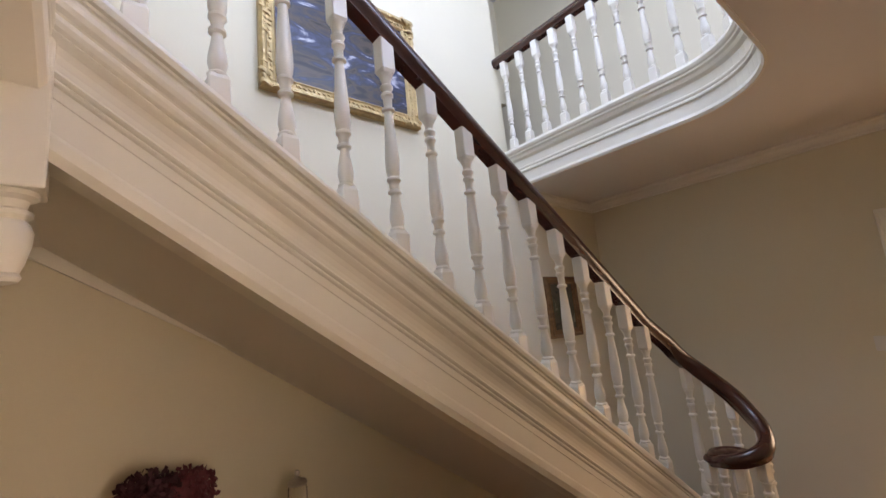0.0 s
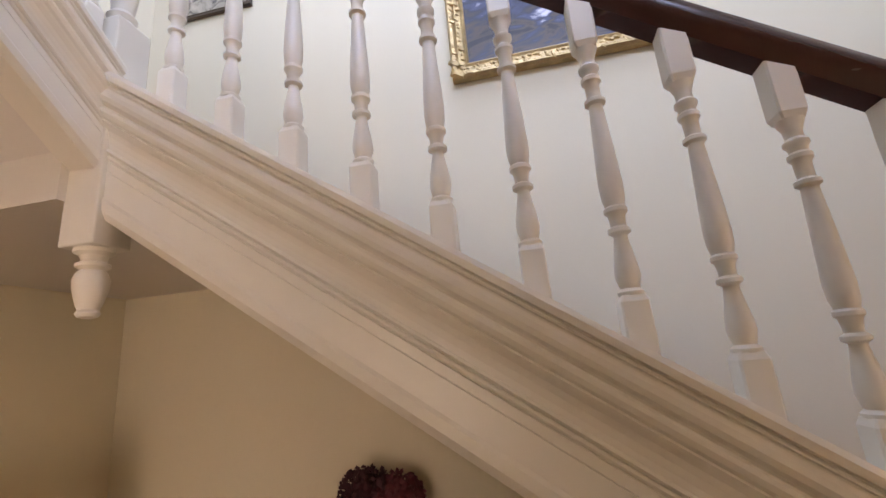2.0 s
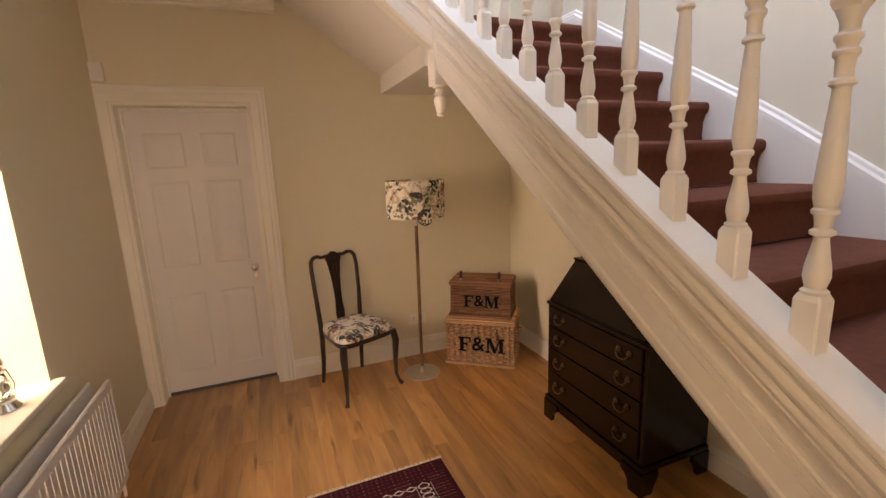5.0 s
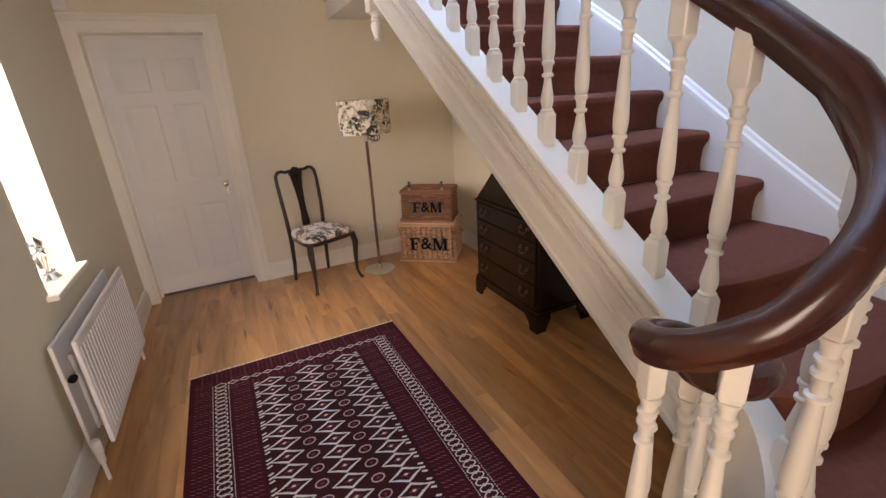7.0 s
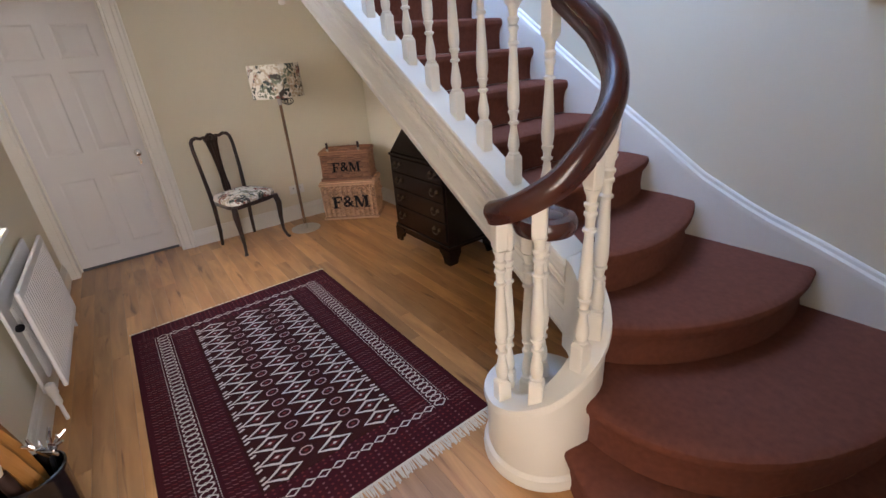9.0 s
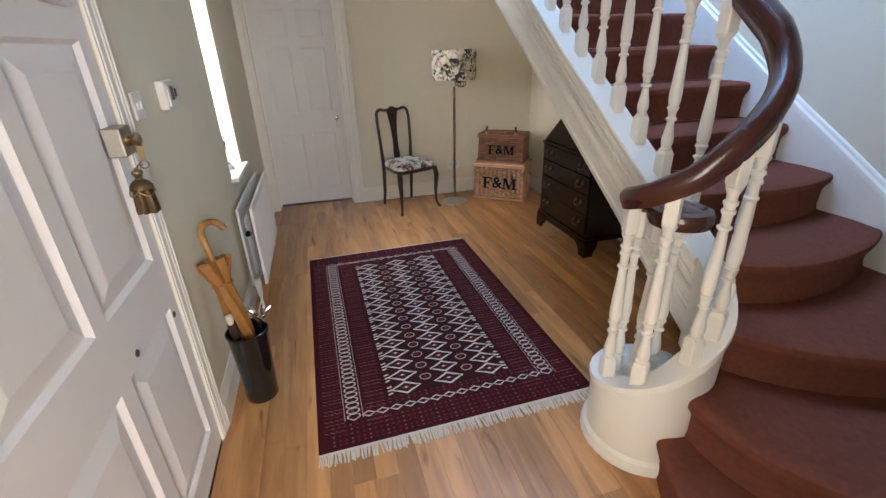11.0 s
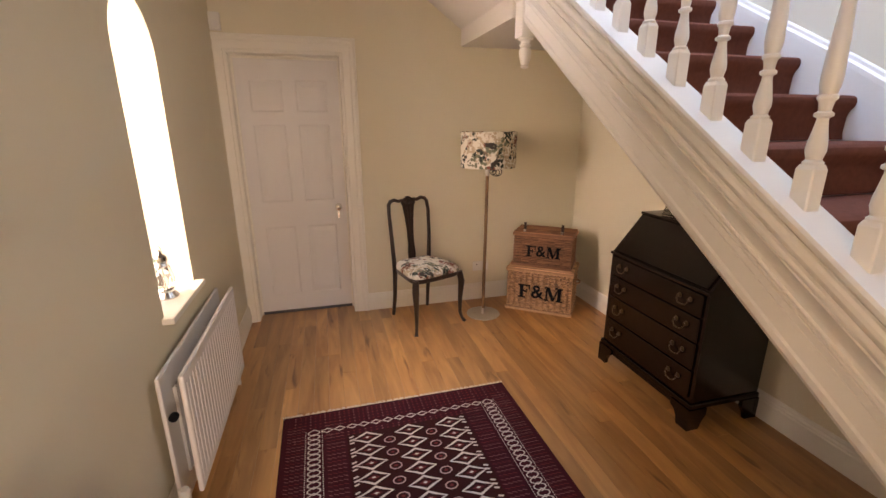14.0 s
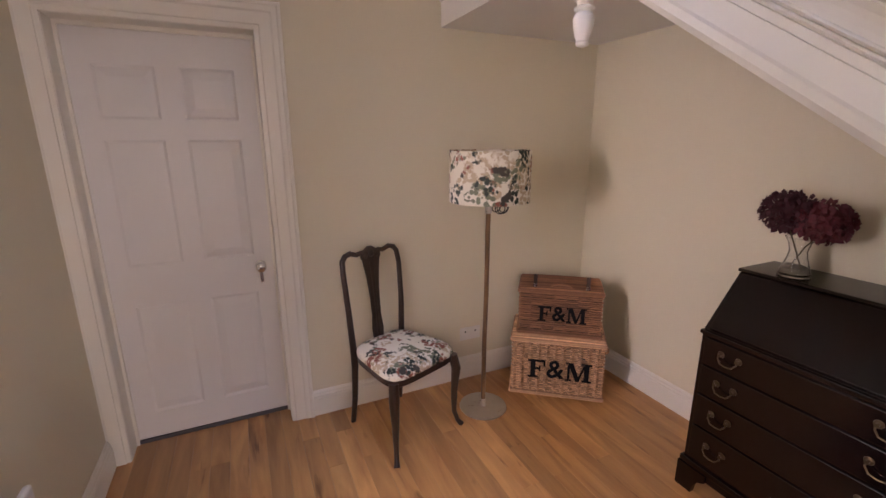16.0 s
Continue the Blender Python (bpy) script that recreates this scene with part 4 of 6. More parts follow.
def rail_mesh(path, sec=RAILSEC, scale=None):
    bm = bmesh.new()
    secs = []
    for i, p in enumerate(path):
        a, b = Vector(path[max(0, i - 1)]), Vector(path[min(len(path) - 1, i + 1)])
        d = (b - a).normalized()
        side = d.cross(Vector((0, 0, 1))).normalized()
        up = side.cross(d)
        s = scale[i] if scale else 1.0
        secs.append([Vector(p) + side * u * s + up * v * s for u, v in sec])
    loft(bm, secs)
    return bm


RAILH = 0.765
path = [(PX1, sy(PX1), string_top(PX1) + RAILH)] + [(x, sy(x), string_top(x) + RAILH) for x in (0.6, 1.2, 1.8, 2.2, 2.45)]
sc = [1.0] * len(path)
for a in range(86, -246, -8):
    f = min(1.0, max(0.0, (-104 - a) / 95))
    r = spiral(a) - 0.004 + 0.014 * min(1.0, max(0.0, -a / 90)) - 0.098 * f * f * (3 - 2 * f)
    zc = curl_z(a) + RAILH - 0.04 * min(1, (86 - a) / 120) - 0.045 * f
    path.append((*curl(a, r), zc))
    sc.append(1.0 - 0.10 * min(1.0, max(0.0, (60 - a) / 120)) - 0.36 * f)
rail = part("handrail", rail_mesh(path, scale=sc), MAHOG, stairs, "polished mahogany handrail curling into a volute", True)
zv = 0.28 + RAILH - 0.068
part("volute_eye", lathe(bmesh.new(), [(0.07, -0.040), (0.094, -0.034), (0.101, -0.016), (0.101, 0.002), (0.092, 0.016), (0.070, 0.022), (0.056, 0.016), (0.050, 0.020), (0.02, 0.024), (0.004, 0.025)], 28, (DC[0] + 0.012, DC[1] - 0.02, zv)), MAHOG, stairs, "round mahogany volute eye", True)
part("handrail", rail_mesh([(PX1, sy(PX1) - 0.02, string_top(PX1) + RAILH - 0.01), (PX2, PY2, 2.985 + RAILH)]), MAHOG, stairs, "polished mahogany handrail", True)

# upstairs gallery balustrade
gallery = thing("gallery_balustrade", "white turned balusters under a mahogany rail round the upstairs gallery", "balustrade", kind="structure")
edge = well_edge(0.0, 20)[1:]
run = 0.0
nextb = 0.16
for (xa, ya), (xb, yb) in zip(edge, edge[1:]):
    L = math.hypot(xb - xa, yb - ya)
    while nextb < run + L:
        t = (nextb - run) / L
        baluster(gallery, xa + (xb - xa) * t, ya + (yb - ya) * t, UPZ + 0.042 + 0.10, math.degrees(math.atan2(yb - ya, xb - xa)))
        nextb += 0.152
    run += L
part("handrail", rail_mesh([(x, y, UPZ + 0.042 + 0.10 + TURN_H + 0.165) for x, y in edge]), MAHOG, gallery, "polished mahogany gallery rail", True)

# ================= pictures =================
def picture(name, label, cx, cz, w, h, fw, fd, frame_mat, art, plane="back", ornate=False):
    """A framed picture built facing -y and hung on the stair wall (back) or the door wall (west)."""
    m = Matrix.Translation((cx, YB - 0.004, cz)) if plane == "back" else Matrix.Translation((XD + 0.004, cx, cz)) @ pose(0, 0, 0, 0, 0, 90)
    ob = thing(name, label, "picture", m)
    bm = bmesh.new()
    prof = [(0, 0), (0, -fd * 0.7), (fw * 0.12, -fd), (fw * 0.3, -fd * 0.92), (fw * 0.45, -fd * 0.62), (fw * 0.75, -fd * 0.55), (fw * 0.88, -fd * 0.66), (fw, -fd * 0.5), (fw, 0)]
    cs = []
    for sx, sz in ((-1, -1), (1, -1), (1, 1), (-1, 1), (-1, -1)):
        cs.append([(sx * (w / 2 - u), y, sz * (h / 2 - u)) for u, y in prof])
    loft(bm, cs, True, False)
    part("frame", bm, frame_mat, ob)
    if ornate:
        bm = bmesh.new()
        random.seed(7)
        for side in range(4):
            L = w if side % 2 == 0 else h
            nn = int(L / 0.026)
            for i in range(nn + 1):
                s = -L / 2 + L * i / nn
                for off, rr in ((0.018, 0.013), (0.052, 0.010)):
                    px, pz = (s, h / 2 - off) if side == 0 else (w / 2 - off, s) if side == 1 else (s, -h / 2 + off) if side == 2 else (-w / 2 + off, s)
                    corner = 1.7 if abs(s) > L / 2 - 0.10 else 1.0
                    if abs(px) > w / 2 - 0.004 or abs(pz) > h / 2 - 0.004:
                        continue
                    r = rr * random.uniform(0.7, 1.25) * (corner if off < 0.03 else 1)
                    bmesh.ops.create_icosphere(bm, subdivisions=1, radius=r, matrix=Matrix.Translation((px + random.uniform(-0.006, 0.006), -fd * (0.85 if off < 0.03 else 0.6), pz + random.uniform(-0.006, 0.006))) @ pose(0, 0, 0, 0, random.uniform(0, 90), 0) @ Matrix.Diagonal((1.35, 0.8, 0.8, 1)))
        part("scrollwork", bm, GILT, ob, "carved gilt scrollwork", True)
    part("canvas", boxed(-w / 2 + fw * 0.9, w / 2 - fw * 0.9, -fd * 0.40, -0.002, -h / 2 + fw * 0.9, h / 2 - fw * 0.9), art, ob)
    return ob


picture("picture", "dark sea painting in an ornate gilded frame on the stair wall", 1.366, 3.33, 0.99, 0.76, 0.085, 0.05, GILT, SEA, ornate=True)
picture("picture", "small dark oil painting in a brown and gilt frame", 3.16, 1.77, 0.40, 0.47, 0.06, 0.03, wood("brown_frame", (0.10, 0.045, 0.015), (0.26, 0.13, 0.05), 0.4), STILL)
picture("picture", "pale print in a dark frame on the stair wall", -0.48, 4.03, 0.50, 0.64, 0.035, 0.02, wood("dark_frame", (0.03, 0.02, 0.012), (0.08, 0.05, 0.03), 0.4), SKETCH)
picture("picture", "pale print in a thin gilt frame", 1.53, 4.10, 0.50, 0.56, 0.03, 0.02, BRASS, SKETCH, "west")

# ================= hall furniture =================
# ---- fall-front bureau
DX0, DX1, DYF, DYB = 0.330, 1.075, 1.640, 2.085
bureau = thing("bureau", "dark mahogany fall-front bureau with brass drawer handles", "bureau", Matrix.Translation((DX0, DYF, 0)))
BW, BD = DX1 - DX0, DYB - DYF
bm = bmesh.new()
side = [(0.012, 0.14), (0.012, 0.755), (0.20, 0.985), (BD, 0.985), (BD, 0.14)]
loft(bm, [[(0.0, y, z) for y, z in side], [(BW, y, z) for y, z in side]])
bmesh.ops.bevel(bm, geom=list(bm.edges), offset=0.003, segments=1, affect="EDGES")
part("carcass", bm, EBONY, bureau)
part("top", boxed(-0.006, BW + 0.006, 0.192, BD, 0.985, 1.0, 0.004), EBONY, bureau)
bm = bmesh.new()
sl = math.atan2(0.985 - 0.755, 0.20 - 0.012)
part("fall_front", boxed(0.022, BW - 0.022, -0.014, 0.0, 0.012, 0.285, 0.005), EBONY, bureau, "sloping fall front", False, Matrix.Translation((0, 0.012, 0.755)) @ pose(0, 0, 0, math.degrees(sl) - 90, 0, 0))
part("fall_moulding", boxed(-0.004, BW + 0.004, 0.0, 0.02, 0.742, 0.760, 0.004), EBONY, bureau)
for z0, z1 in ((0.175, 0.325), (0.333, 0.475), (0.483, 0.610), (0.618, 0.735)):
    dr = part("drawer", boxed(0.022, BW - 0.022, 0.0, 0.02, z0, z1, 0.004), EBONY, bureau, "cock-beaded drawer")
    for hx in (0.13, BW - 0.13):
        zc = (z0 + z1) / 2 + 0.012
        hd = part("handle", tube(bmesh.new(), [(hx - 0.034, -0.012, zc), (hx - 0.036, -0.018, zc - 0.012), (hx - 0.022, -0.022, zc - 0.030), (hx, -0.022, zc - 0.034), (hx + 0.022, -0.022, zc - 0.030), (hx + 0.036, -0.018, zc - 0.012), (hx + 0.034, -0.012, zc)], 0.003, 7), BRASSD, dr, "brass swan-neck handle", True)
        for s in (-0.034, 0.034):
            part("handle_rose", lathe(bmesh.new(), [(0.014, 0), (0.013, 0.003), (0.006, 0.006), (0.005, 0.014), (0.007, 0.017)], 12), BRASSD, dr, "round brass rose", True, Matrix.Translation((hx + s, 0.0, zc)) @ pose(0, 0, 0, 90, 0, 0))
part("plinth_moulding", boxed(-0.012, BW + 0.012, 0.0, BD, 0.120, 0.150, 0.006), EBONY, bureau)
for sx, back in ((0, 0), (1, 0), (0, 1), (1, 1)):
    bm = bmesh.new()
    x0 = -0.014 if sx == 0 else BW - 0.115
    y0 = -0.004 if back == 0 else BD - 0.11
    xa, xb = (x0, x0 + 0.129)
    front_y = y0 if back == 0 else y0 + 0.09
    def brk(x, w, s):
        return [(x, 0.0), (x + s * 0.075, 0.0), (x + s * 0.082, 0.04), (x + s * 0.10, 0.07), (x + s * 0.128, 0.085), (x + s * 0.128, 0.12), (x, 0.12)]
    pr = brk(xa, 0.129, 1) if sx == 0 else brk(xb, 0.129, -1)
    loft(bm, [[(x, front_y, z) for x, z in pr], [(x, front_y + 0.022, z) for x, z in pr]])
    xo = xa if sx == 0 else xb - 0.022
    pq = [(y0, 0.0), (y0 + 0.075, 0.0), (y0 + 0.085, 0.04), (y0 + 0.11, 0.08), (y0 + 0.11, 0.12), (y0, 0.12)]
    if back == 1:
        pq = [(2 * y0 + 0.112 - y, z) for y, z in pq]
    loft(bm, [[(xo + 0.001, y + 0.001, z) for y, z in pq], [(xo + 0.021, y + 0.001, z) for y, z in pq]])
    part("bracket_foot", bm, EBONY, bureau)
part("skirt_board", boxed(0.1, BW - 0.1, 0.004, 0.022, 0.09, 0.125), EBONY, bureau)

# ---- glass vase with dried hydrangeas and a lidded jar on the bureau
vase = thing("vase", "clear glass vase with dark red dried hydrangeas on the bureau", "vase of flowers", Matrix.Translation((0.485, 1.92, 1.0)))
part("glass", lathe(bmesh.new(), [(0.052, 0.0), (0.055, 0.006), (0.048, 0.03), (0.034, 0.075), (0.030, 0.10), (0.038, 0.135), (0.050, 0.155), (0.046, 0.155), (0.034, 0.135), (0.026, 0.10), (0.030, 0.075), (0.043, 0.03), (0.046, 0.012), (0.01, 0.010)], 24), GLASS, vase, "", True)
random.seed(12)
for hx, hy, hz, hr in ((-0.058, 0.0, 0.245, 0.088), (0.062, 0.01, 0.222, 0.084)):
    bm = bmesh.new()
    for i in range(620):
        u, v = random.uniform(-1, 1), random.uniform(0, 6.283)
        rr = hr * random.uniform(0.80, 1.12)
        s = math.sqrt(1 - u * u)
        c = Vector((hx + rr * s * math.cos(v), hy + rr * s * math.sin(v), hz + rr * 0.88 * u))
        q = Euler((random.uniform(0, 6), random.uniform(0, 6), random.uniform(0, 6))).to_matrix()
        w = random.uniform(0.008, 0.014)
        vs4 = [bm.verts.new(c + q @ Vector(p)) for p in ((-w, 0, 0), (-w * 0.2, -w * 0.8, w * 0.2), (w, 0, w * 0.3), (w * 0.2, w * 0.8, w * 0.1))]
        bm.faces.new(vs4)
    bmesh.ops.create_icosphere(bm, subdivisions=2, radius=hr * 0.72, matrix=Matrix.Translation((hx, hy, hz)))
    part("flower_head", bm, PETAL if hx < 0 else PETALR, vase, "dark red dried hydrangea head")
    part("stem", tube(bmesh.new(), [(hx * 0.9, hy, hz - 0.05), (hx * 0.3, 0, 0.12), (-hx * 0.4, 0, 0.02)], 0.003, 6), STEM, vase)
jar = thing("glass_jar", "lidded glass jar with a silver knob on the bureau", "jar", Matrix.Translation((0.93, 1.93, 1.0)))
part("body", lathe(bmesh.new(), [(0.035, 0.0), (0.038, 0.004), (0.038, 0.12), (0.034, 0.135), (0.031, 0.135), (0.034, 0.118), (0.034, 0.008), (0.005, 0.006)], 24), GLASS, jar, "", True)
part("lid", lathe(bmesh.new(), [(0.037, 0.136), (0.039, 0.142), (0.034, 0.152), (0.014, 0.160), (0.007, 0.168), (0.012, 0.178), (0.009, 0.188), (0.002, 0.192)], 24), STEEL, jar, "silver lid with a knob", True)

# ---- chair
chair = thing("chair", "dark carved wooden side chair with a tree-print seat", "chair", Matrix.Translation((-0.590, 0.640, 0)) @ pose(0, 0, 0, 0, 0, 21))
# local +x is forwards
FW, BWC, CD = 0.222, 0.165, 0.200
bm = bmesh.new()
def seat_outline(o, z):
    pts = []
    for i in range(40):
        a = 2 * math.pi * i / 40
        ca, sa = math.cos(a), math.sin(a)
        k = 1 / (abs(ca) ** 5 + abs(sa) ** 5) ** (1 / 5)
        x = (CD + 0.012) * ca * k
        half = BWC + (FW - BWC) * (x + CD) / (2 * CD) + 0.012
        pts.append((x * (1 - o), half * sa * k * (1 - o), z))
    return pts
loft(bm, [seat_outline(0.02, 0.425), seat_outline(0.0, 0.44), seat_outline(0.02, 0.458), seat_outline(0.10, 0.475), seat_outline(0.35, 0.487), seat_outline(0.7, 0.491)])
part("seat", bm, FABRICB, chair, "upholstered seat in cream tree-print fabric", True)
bm = bmesh.new()
loft(bm, [seat_outline(0.03, 0.396), seat_outline(0.012, 0.400), seat_outline(0.012, 0.432), seat_outline(0.05, 0.436)])
part("seat_frame", bm, CHAIRW, chair, "", True)
for s in (-1, 1):
    pth = [(CD - 0.02, s * (FW - 0.02), 0.42), (CD - 0.005, s * (FW - 0.008), 0.34), (CD - 0.012, s * (FW - 0.016), 0.20), (CD - 0.012, s * (FW - 0.016), 0.08), (CD + 0.004, s * (FW - 0.004), 0.025), (CD + 0.022, s * (FW + 0.010), 0.0)]
    part("leg", tube(bmesh.new(), pth, 0.02, 10, [0.024, 0.026, 0.018, 0.013, 0.012, 0.016]), CHAIRW, chair, "slender cabriole front leg", True)
    pth = [(-CD - 0.030, s * (BWC + 0.005), 0.0), (-CD - 0.01, s * (BWC - 0.002), 0.15), (-CD + 0.01, s * BWC, 0.36), (-CD + 0.006, s * (BWC + 0.002), 0.46), (-CD - 0.002, s * (BWC + 0.012), 0.66), (-CD - 0.022, s * (BWC + 0.018), 0.86), (-CD - 0.034, s * (BWC + 0.012), 0.925), (-CD - 0.038, s * (BWC - 0.008), 0.950), (-CD - 0.040, s * (BWC - 0.04), 0.958), (-CD - 0.040, s * 0.085, 0.944), (-CD - 0.040, s * 0.05, 0.952)]
    part("back_post", tube(bmesh.new(), pth, 0.015, 10, [0.014, 0.016, 0.019, 0.018, 0.0155, 0.0145, 0.015, 0.015, 0.014, 0.013, 0.012]), CHAIRW, chair, "back leg rising into the curved back", True)
bm = bmesh.new()
prof = [(0.47, 0.030), (0.52, 0.034), (0.60, 0.026), (0.70, 0.028), (0.80, 0.036), (0.88, 0.048), (0.94, 0.056), (0.965, 0.040), (0.978, 0.014)]
def bx(z):
    return -CD + 0.010 - 0.05 * max(0, (z - 0.46) / 0.5) ** 1.1
for lo, hi in ((-1, -0.34), (-0.26, 0.26), (0.34, 1)):
    loft(bm, [[(bx(z) - 0.006, w * lo, z), (bx(z) + 0.007, w * lo, z), (bx(z) + 0.007, w * hi, z), (bx(z) - 0.006, w * hi, z)] for z, w in prof[:7]])
loft(bm, [[(bx(z) - 0.007, -w, z), (bx(z) + 0.009, -w, z), (bx(z) + 0.009, w, z), (bx(z) - 0.007, w, z)] for z, w in ((0.895, 0.046), (0.92, 0.06), (0.945, 0.062), (0.958, 0.045), (0.968, 0.026), (0.978, 0.012))])
bmesh.ops.create_icosphere(bm, subdivisions=2, radius=0.02, matrix=Matrix.Translation((bx(0.94) + 0.01, 0, 0.94)) @ Matrix.Diagonal((0.5, 1, 1, 1)))
for s in (-1, 1):
    bmesh.ops.create_icosphere(bm, subdivisions=2, radius=0.011, matrix=Matrix.Translation((bx(0.93) + 0.009, s * 0.036, 0.928)) @ Matrix.Diagonal((0.5, 1, 1, 1)))
part("back_splat", bm, CHAIRW, chair, "pierced and carved back splat", True)

# ---- floor lamp
lamp = thing("floor_lamp", "wooden floor lamp with a cream tree-print drum shade", "floor lamp", Matrix.Translation((-0.56, 1.125, 0)))
part("base_plate", lathe(bmesh.new(), [(0.135, 0.0), (0.138, 0.003), (0.136, 0.008), (0.02, 0.010), (0.018, 0.02)], 40), STEEL, lamp, "flat round brushed steel base", True)
part("pole", tube(bmesh.new(), [(0, 0, 0.05), (-0.003, 0.002, 0.4), (0.004, 0.004, 0.7), (0.0, 0.008, 1.16)], 0.013, 12), POLE, lamp, "slightly crooked wooden pole", True)
part("ferrule", lathe(bmesh.new(), [(0.016, 0.008), (0.016, 0.055)], 14), STEEL, lamp, "steel ferrule", True)
part("lamp_holder", lathe(bmesh.new(), [(0.016, 1.15), (0.018, 1.16), (0.018, 1.215), (0.014, 1.22)], 14, (0, 0.008, 0)), STEEL, lamp, "", True)
bm = bmesh.new()
R1, n = 0.210, 48
outer = [[(0.0 + R1 * math.cos(2 * math.pi * i / n), 0.012 + R1 * math.sin(2 * math.pi * i / n), z) for i in range(n)] for z in (1.215, 1.475)]
innr = [[(0.0 + (R1 - 0.004) * math.cos(2 * math.pi * i / n), 0.012 + (R1 - 0.004) * math.sin(2 * math.pi * i / n), z) for i in range(n)] for z in (1.475, 1.215)]
loft(bm, [outer[0], outer[1], innr[0], innr[1], outer[0]], True, False)
part("shade", bm, FABRIC, lamp, "cream drum shade printed with grey-green trees", True)
bm = bmesh.new()
for a in (0, 120, 240):
    tube(bm, [(0, 0.012, 1.24), (0.205 * math.cos(radians(a)), 0.012 + 0.205 * math.sin(radians(a)), 1.235)], 0.002, 5)
part("shade_carrier", bm, STEEL, lamp)
bm = bmesh.new()
for k in range(4):
    cy, cz, rr = 0.055 + 0.015 * k, 1.178 - 0.006 * (k % 2), 0.026 + 0.005 * (k % 3)
    tube(bm, [(0.02 * math.sin(k), cy + rr * math.cos(a * 0.55), cz + rr * 0.9 * math.sin(a * 0.55)) for a in range(13)], 0.003, 6)
tube(bm, [(0.0, 0.012, 1.20), (0.01, 0.04, 1.20), (0.01, 0.07, 1.19)], 0.012, 8)
part("coiled_flex", bm, BLACKFLEX, lamp, "coiled black cable under the shade", True)

# ---- wicker hampers with initials
def serif_initials(ob, m, size):
    """Heavy slab-serif F & M, lying in the plane of m, size is the cap height over 0.72."""
    H = size * 0.72
    def bar(bm, x0, x1, y0, y1):
        box(bm, x0 * H, x1 * H, (y0 - 0.5) * H, (y1 - 0.5) * H, 0.0, 0.003)
    bm = bmesh.new()
    bar(bm, 0.13, 0.37, 0.0, 1.0)
    bar(bm, 0.0, 0.13, 0.90, 1.0)
    bar(bm, 0.37, 0.86, 0.88, 1.0)
    bar(bm, 0.76, 0.86, 0.66, 0.88)
    bar(bm, 0.37, 0.62, 0.46, 0.57)
    bar(bm, 0.55, 0.63, 0.36, 0.46)
    bar(bm, 0.55, 0.63, 0.57, 0.68)
    bar(bm, 0.0, 0.13, 0.0, 0.10)
    bar(bm, 0.37, 0.52, 0.0, 0.10)
    part("letter_f", bm, BLACKP, ob, "black stencilled letter F", m=m @ Matrix.Translation((-1.42 * H, 0, 0)))
    cu = bpy.data.curves.new("ampersand", "FONT")
    cu.body, cu.size, cu.align_x, cu.align_y, cu.extrude, cu.offset = "&", size * 0.98, "CENTER", "CENTER", 0.0015, 0.0025
    cu.materials.append(BLACKP)
    tx = new("letter_ampersand", cu)
    tx.parent, tx["label"] = ob, "black stencilled ampersand"
    tx.matrix_basis = m @ Matrix.Translation((-0.08 * H, 0, 0.0015))
    bm = bmesh.new()
    bar(bm, 0.10, 0.22, 0.10, 0.90)
    bar(bm, 0.90, 1.14, 0.0, 1.0)
    bar(bm, 0.0, 0.32, 0.0, 0.10)
    bar(bm, 0.80, 0.90, 0.0, 0.10)
    bar(bm, 1.14, 1.26, 0.0, 0.10)
    bar(bm, 1.14, 1.26, 0.90, 1.0)
    bar(bm, 0.0, 0.10, 0.90, 1.0)
    for xs in (((0.10, 1.0), (0.36, 1.0), (0.70, 0.10), (0.58, 0.0), (0.52, 0.0)), ((0.90, 1.0), (0.90, 0.72), (0.66, 0.0), (0.55, 0.0), (0.60, 0.14))):
        loft(bm, [[(x * H, (y - 0.5) * H, 0.0) for x, y in xs], [(x * H, (y - 0.5) * H, 0.0035) for x, y in xs]])
    part("letter_m", bm, BLACKP, ob, "black stencilled letter M", m=m @ Matrix.Translation((0.42 * H, 0, 0)))


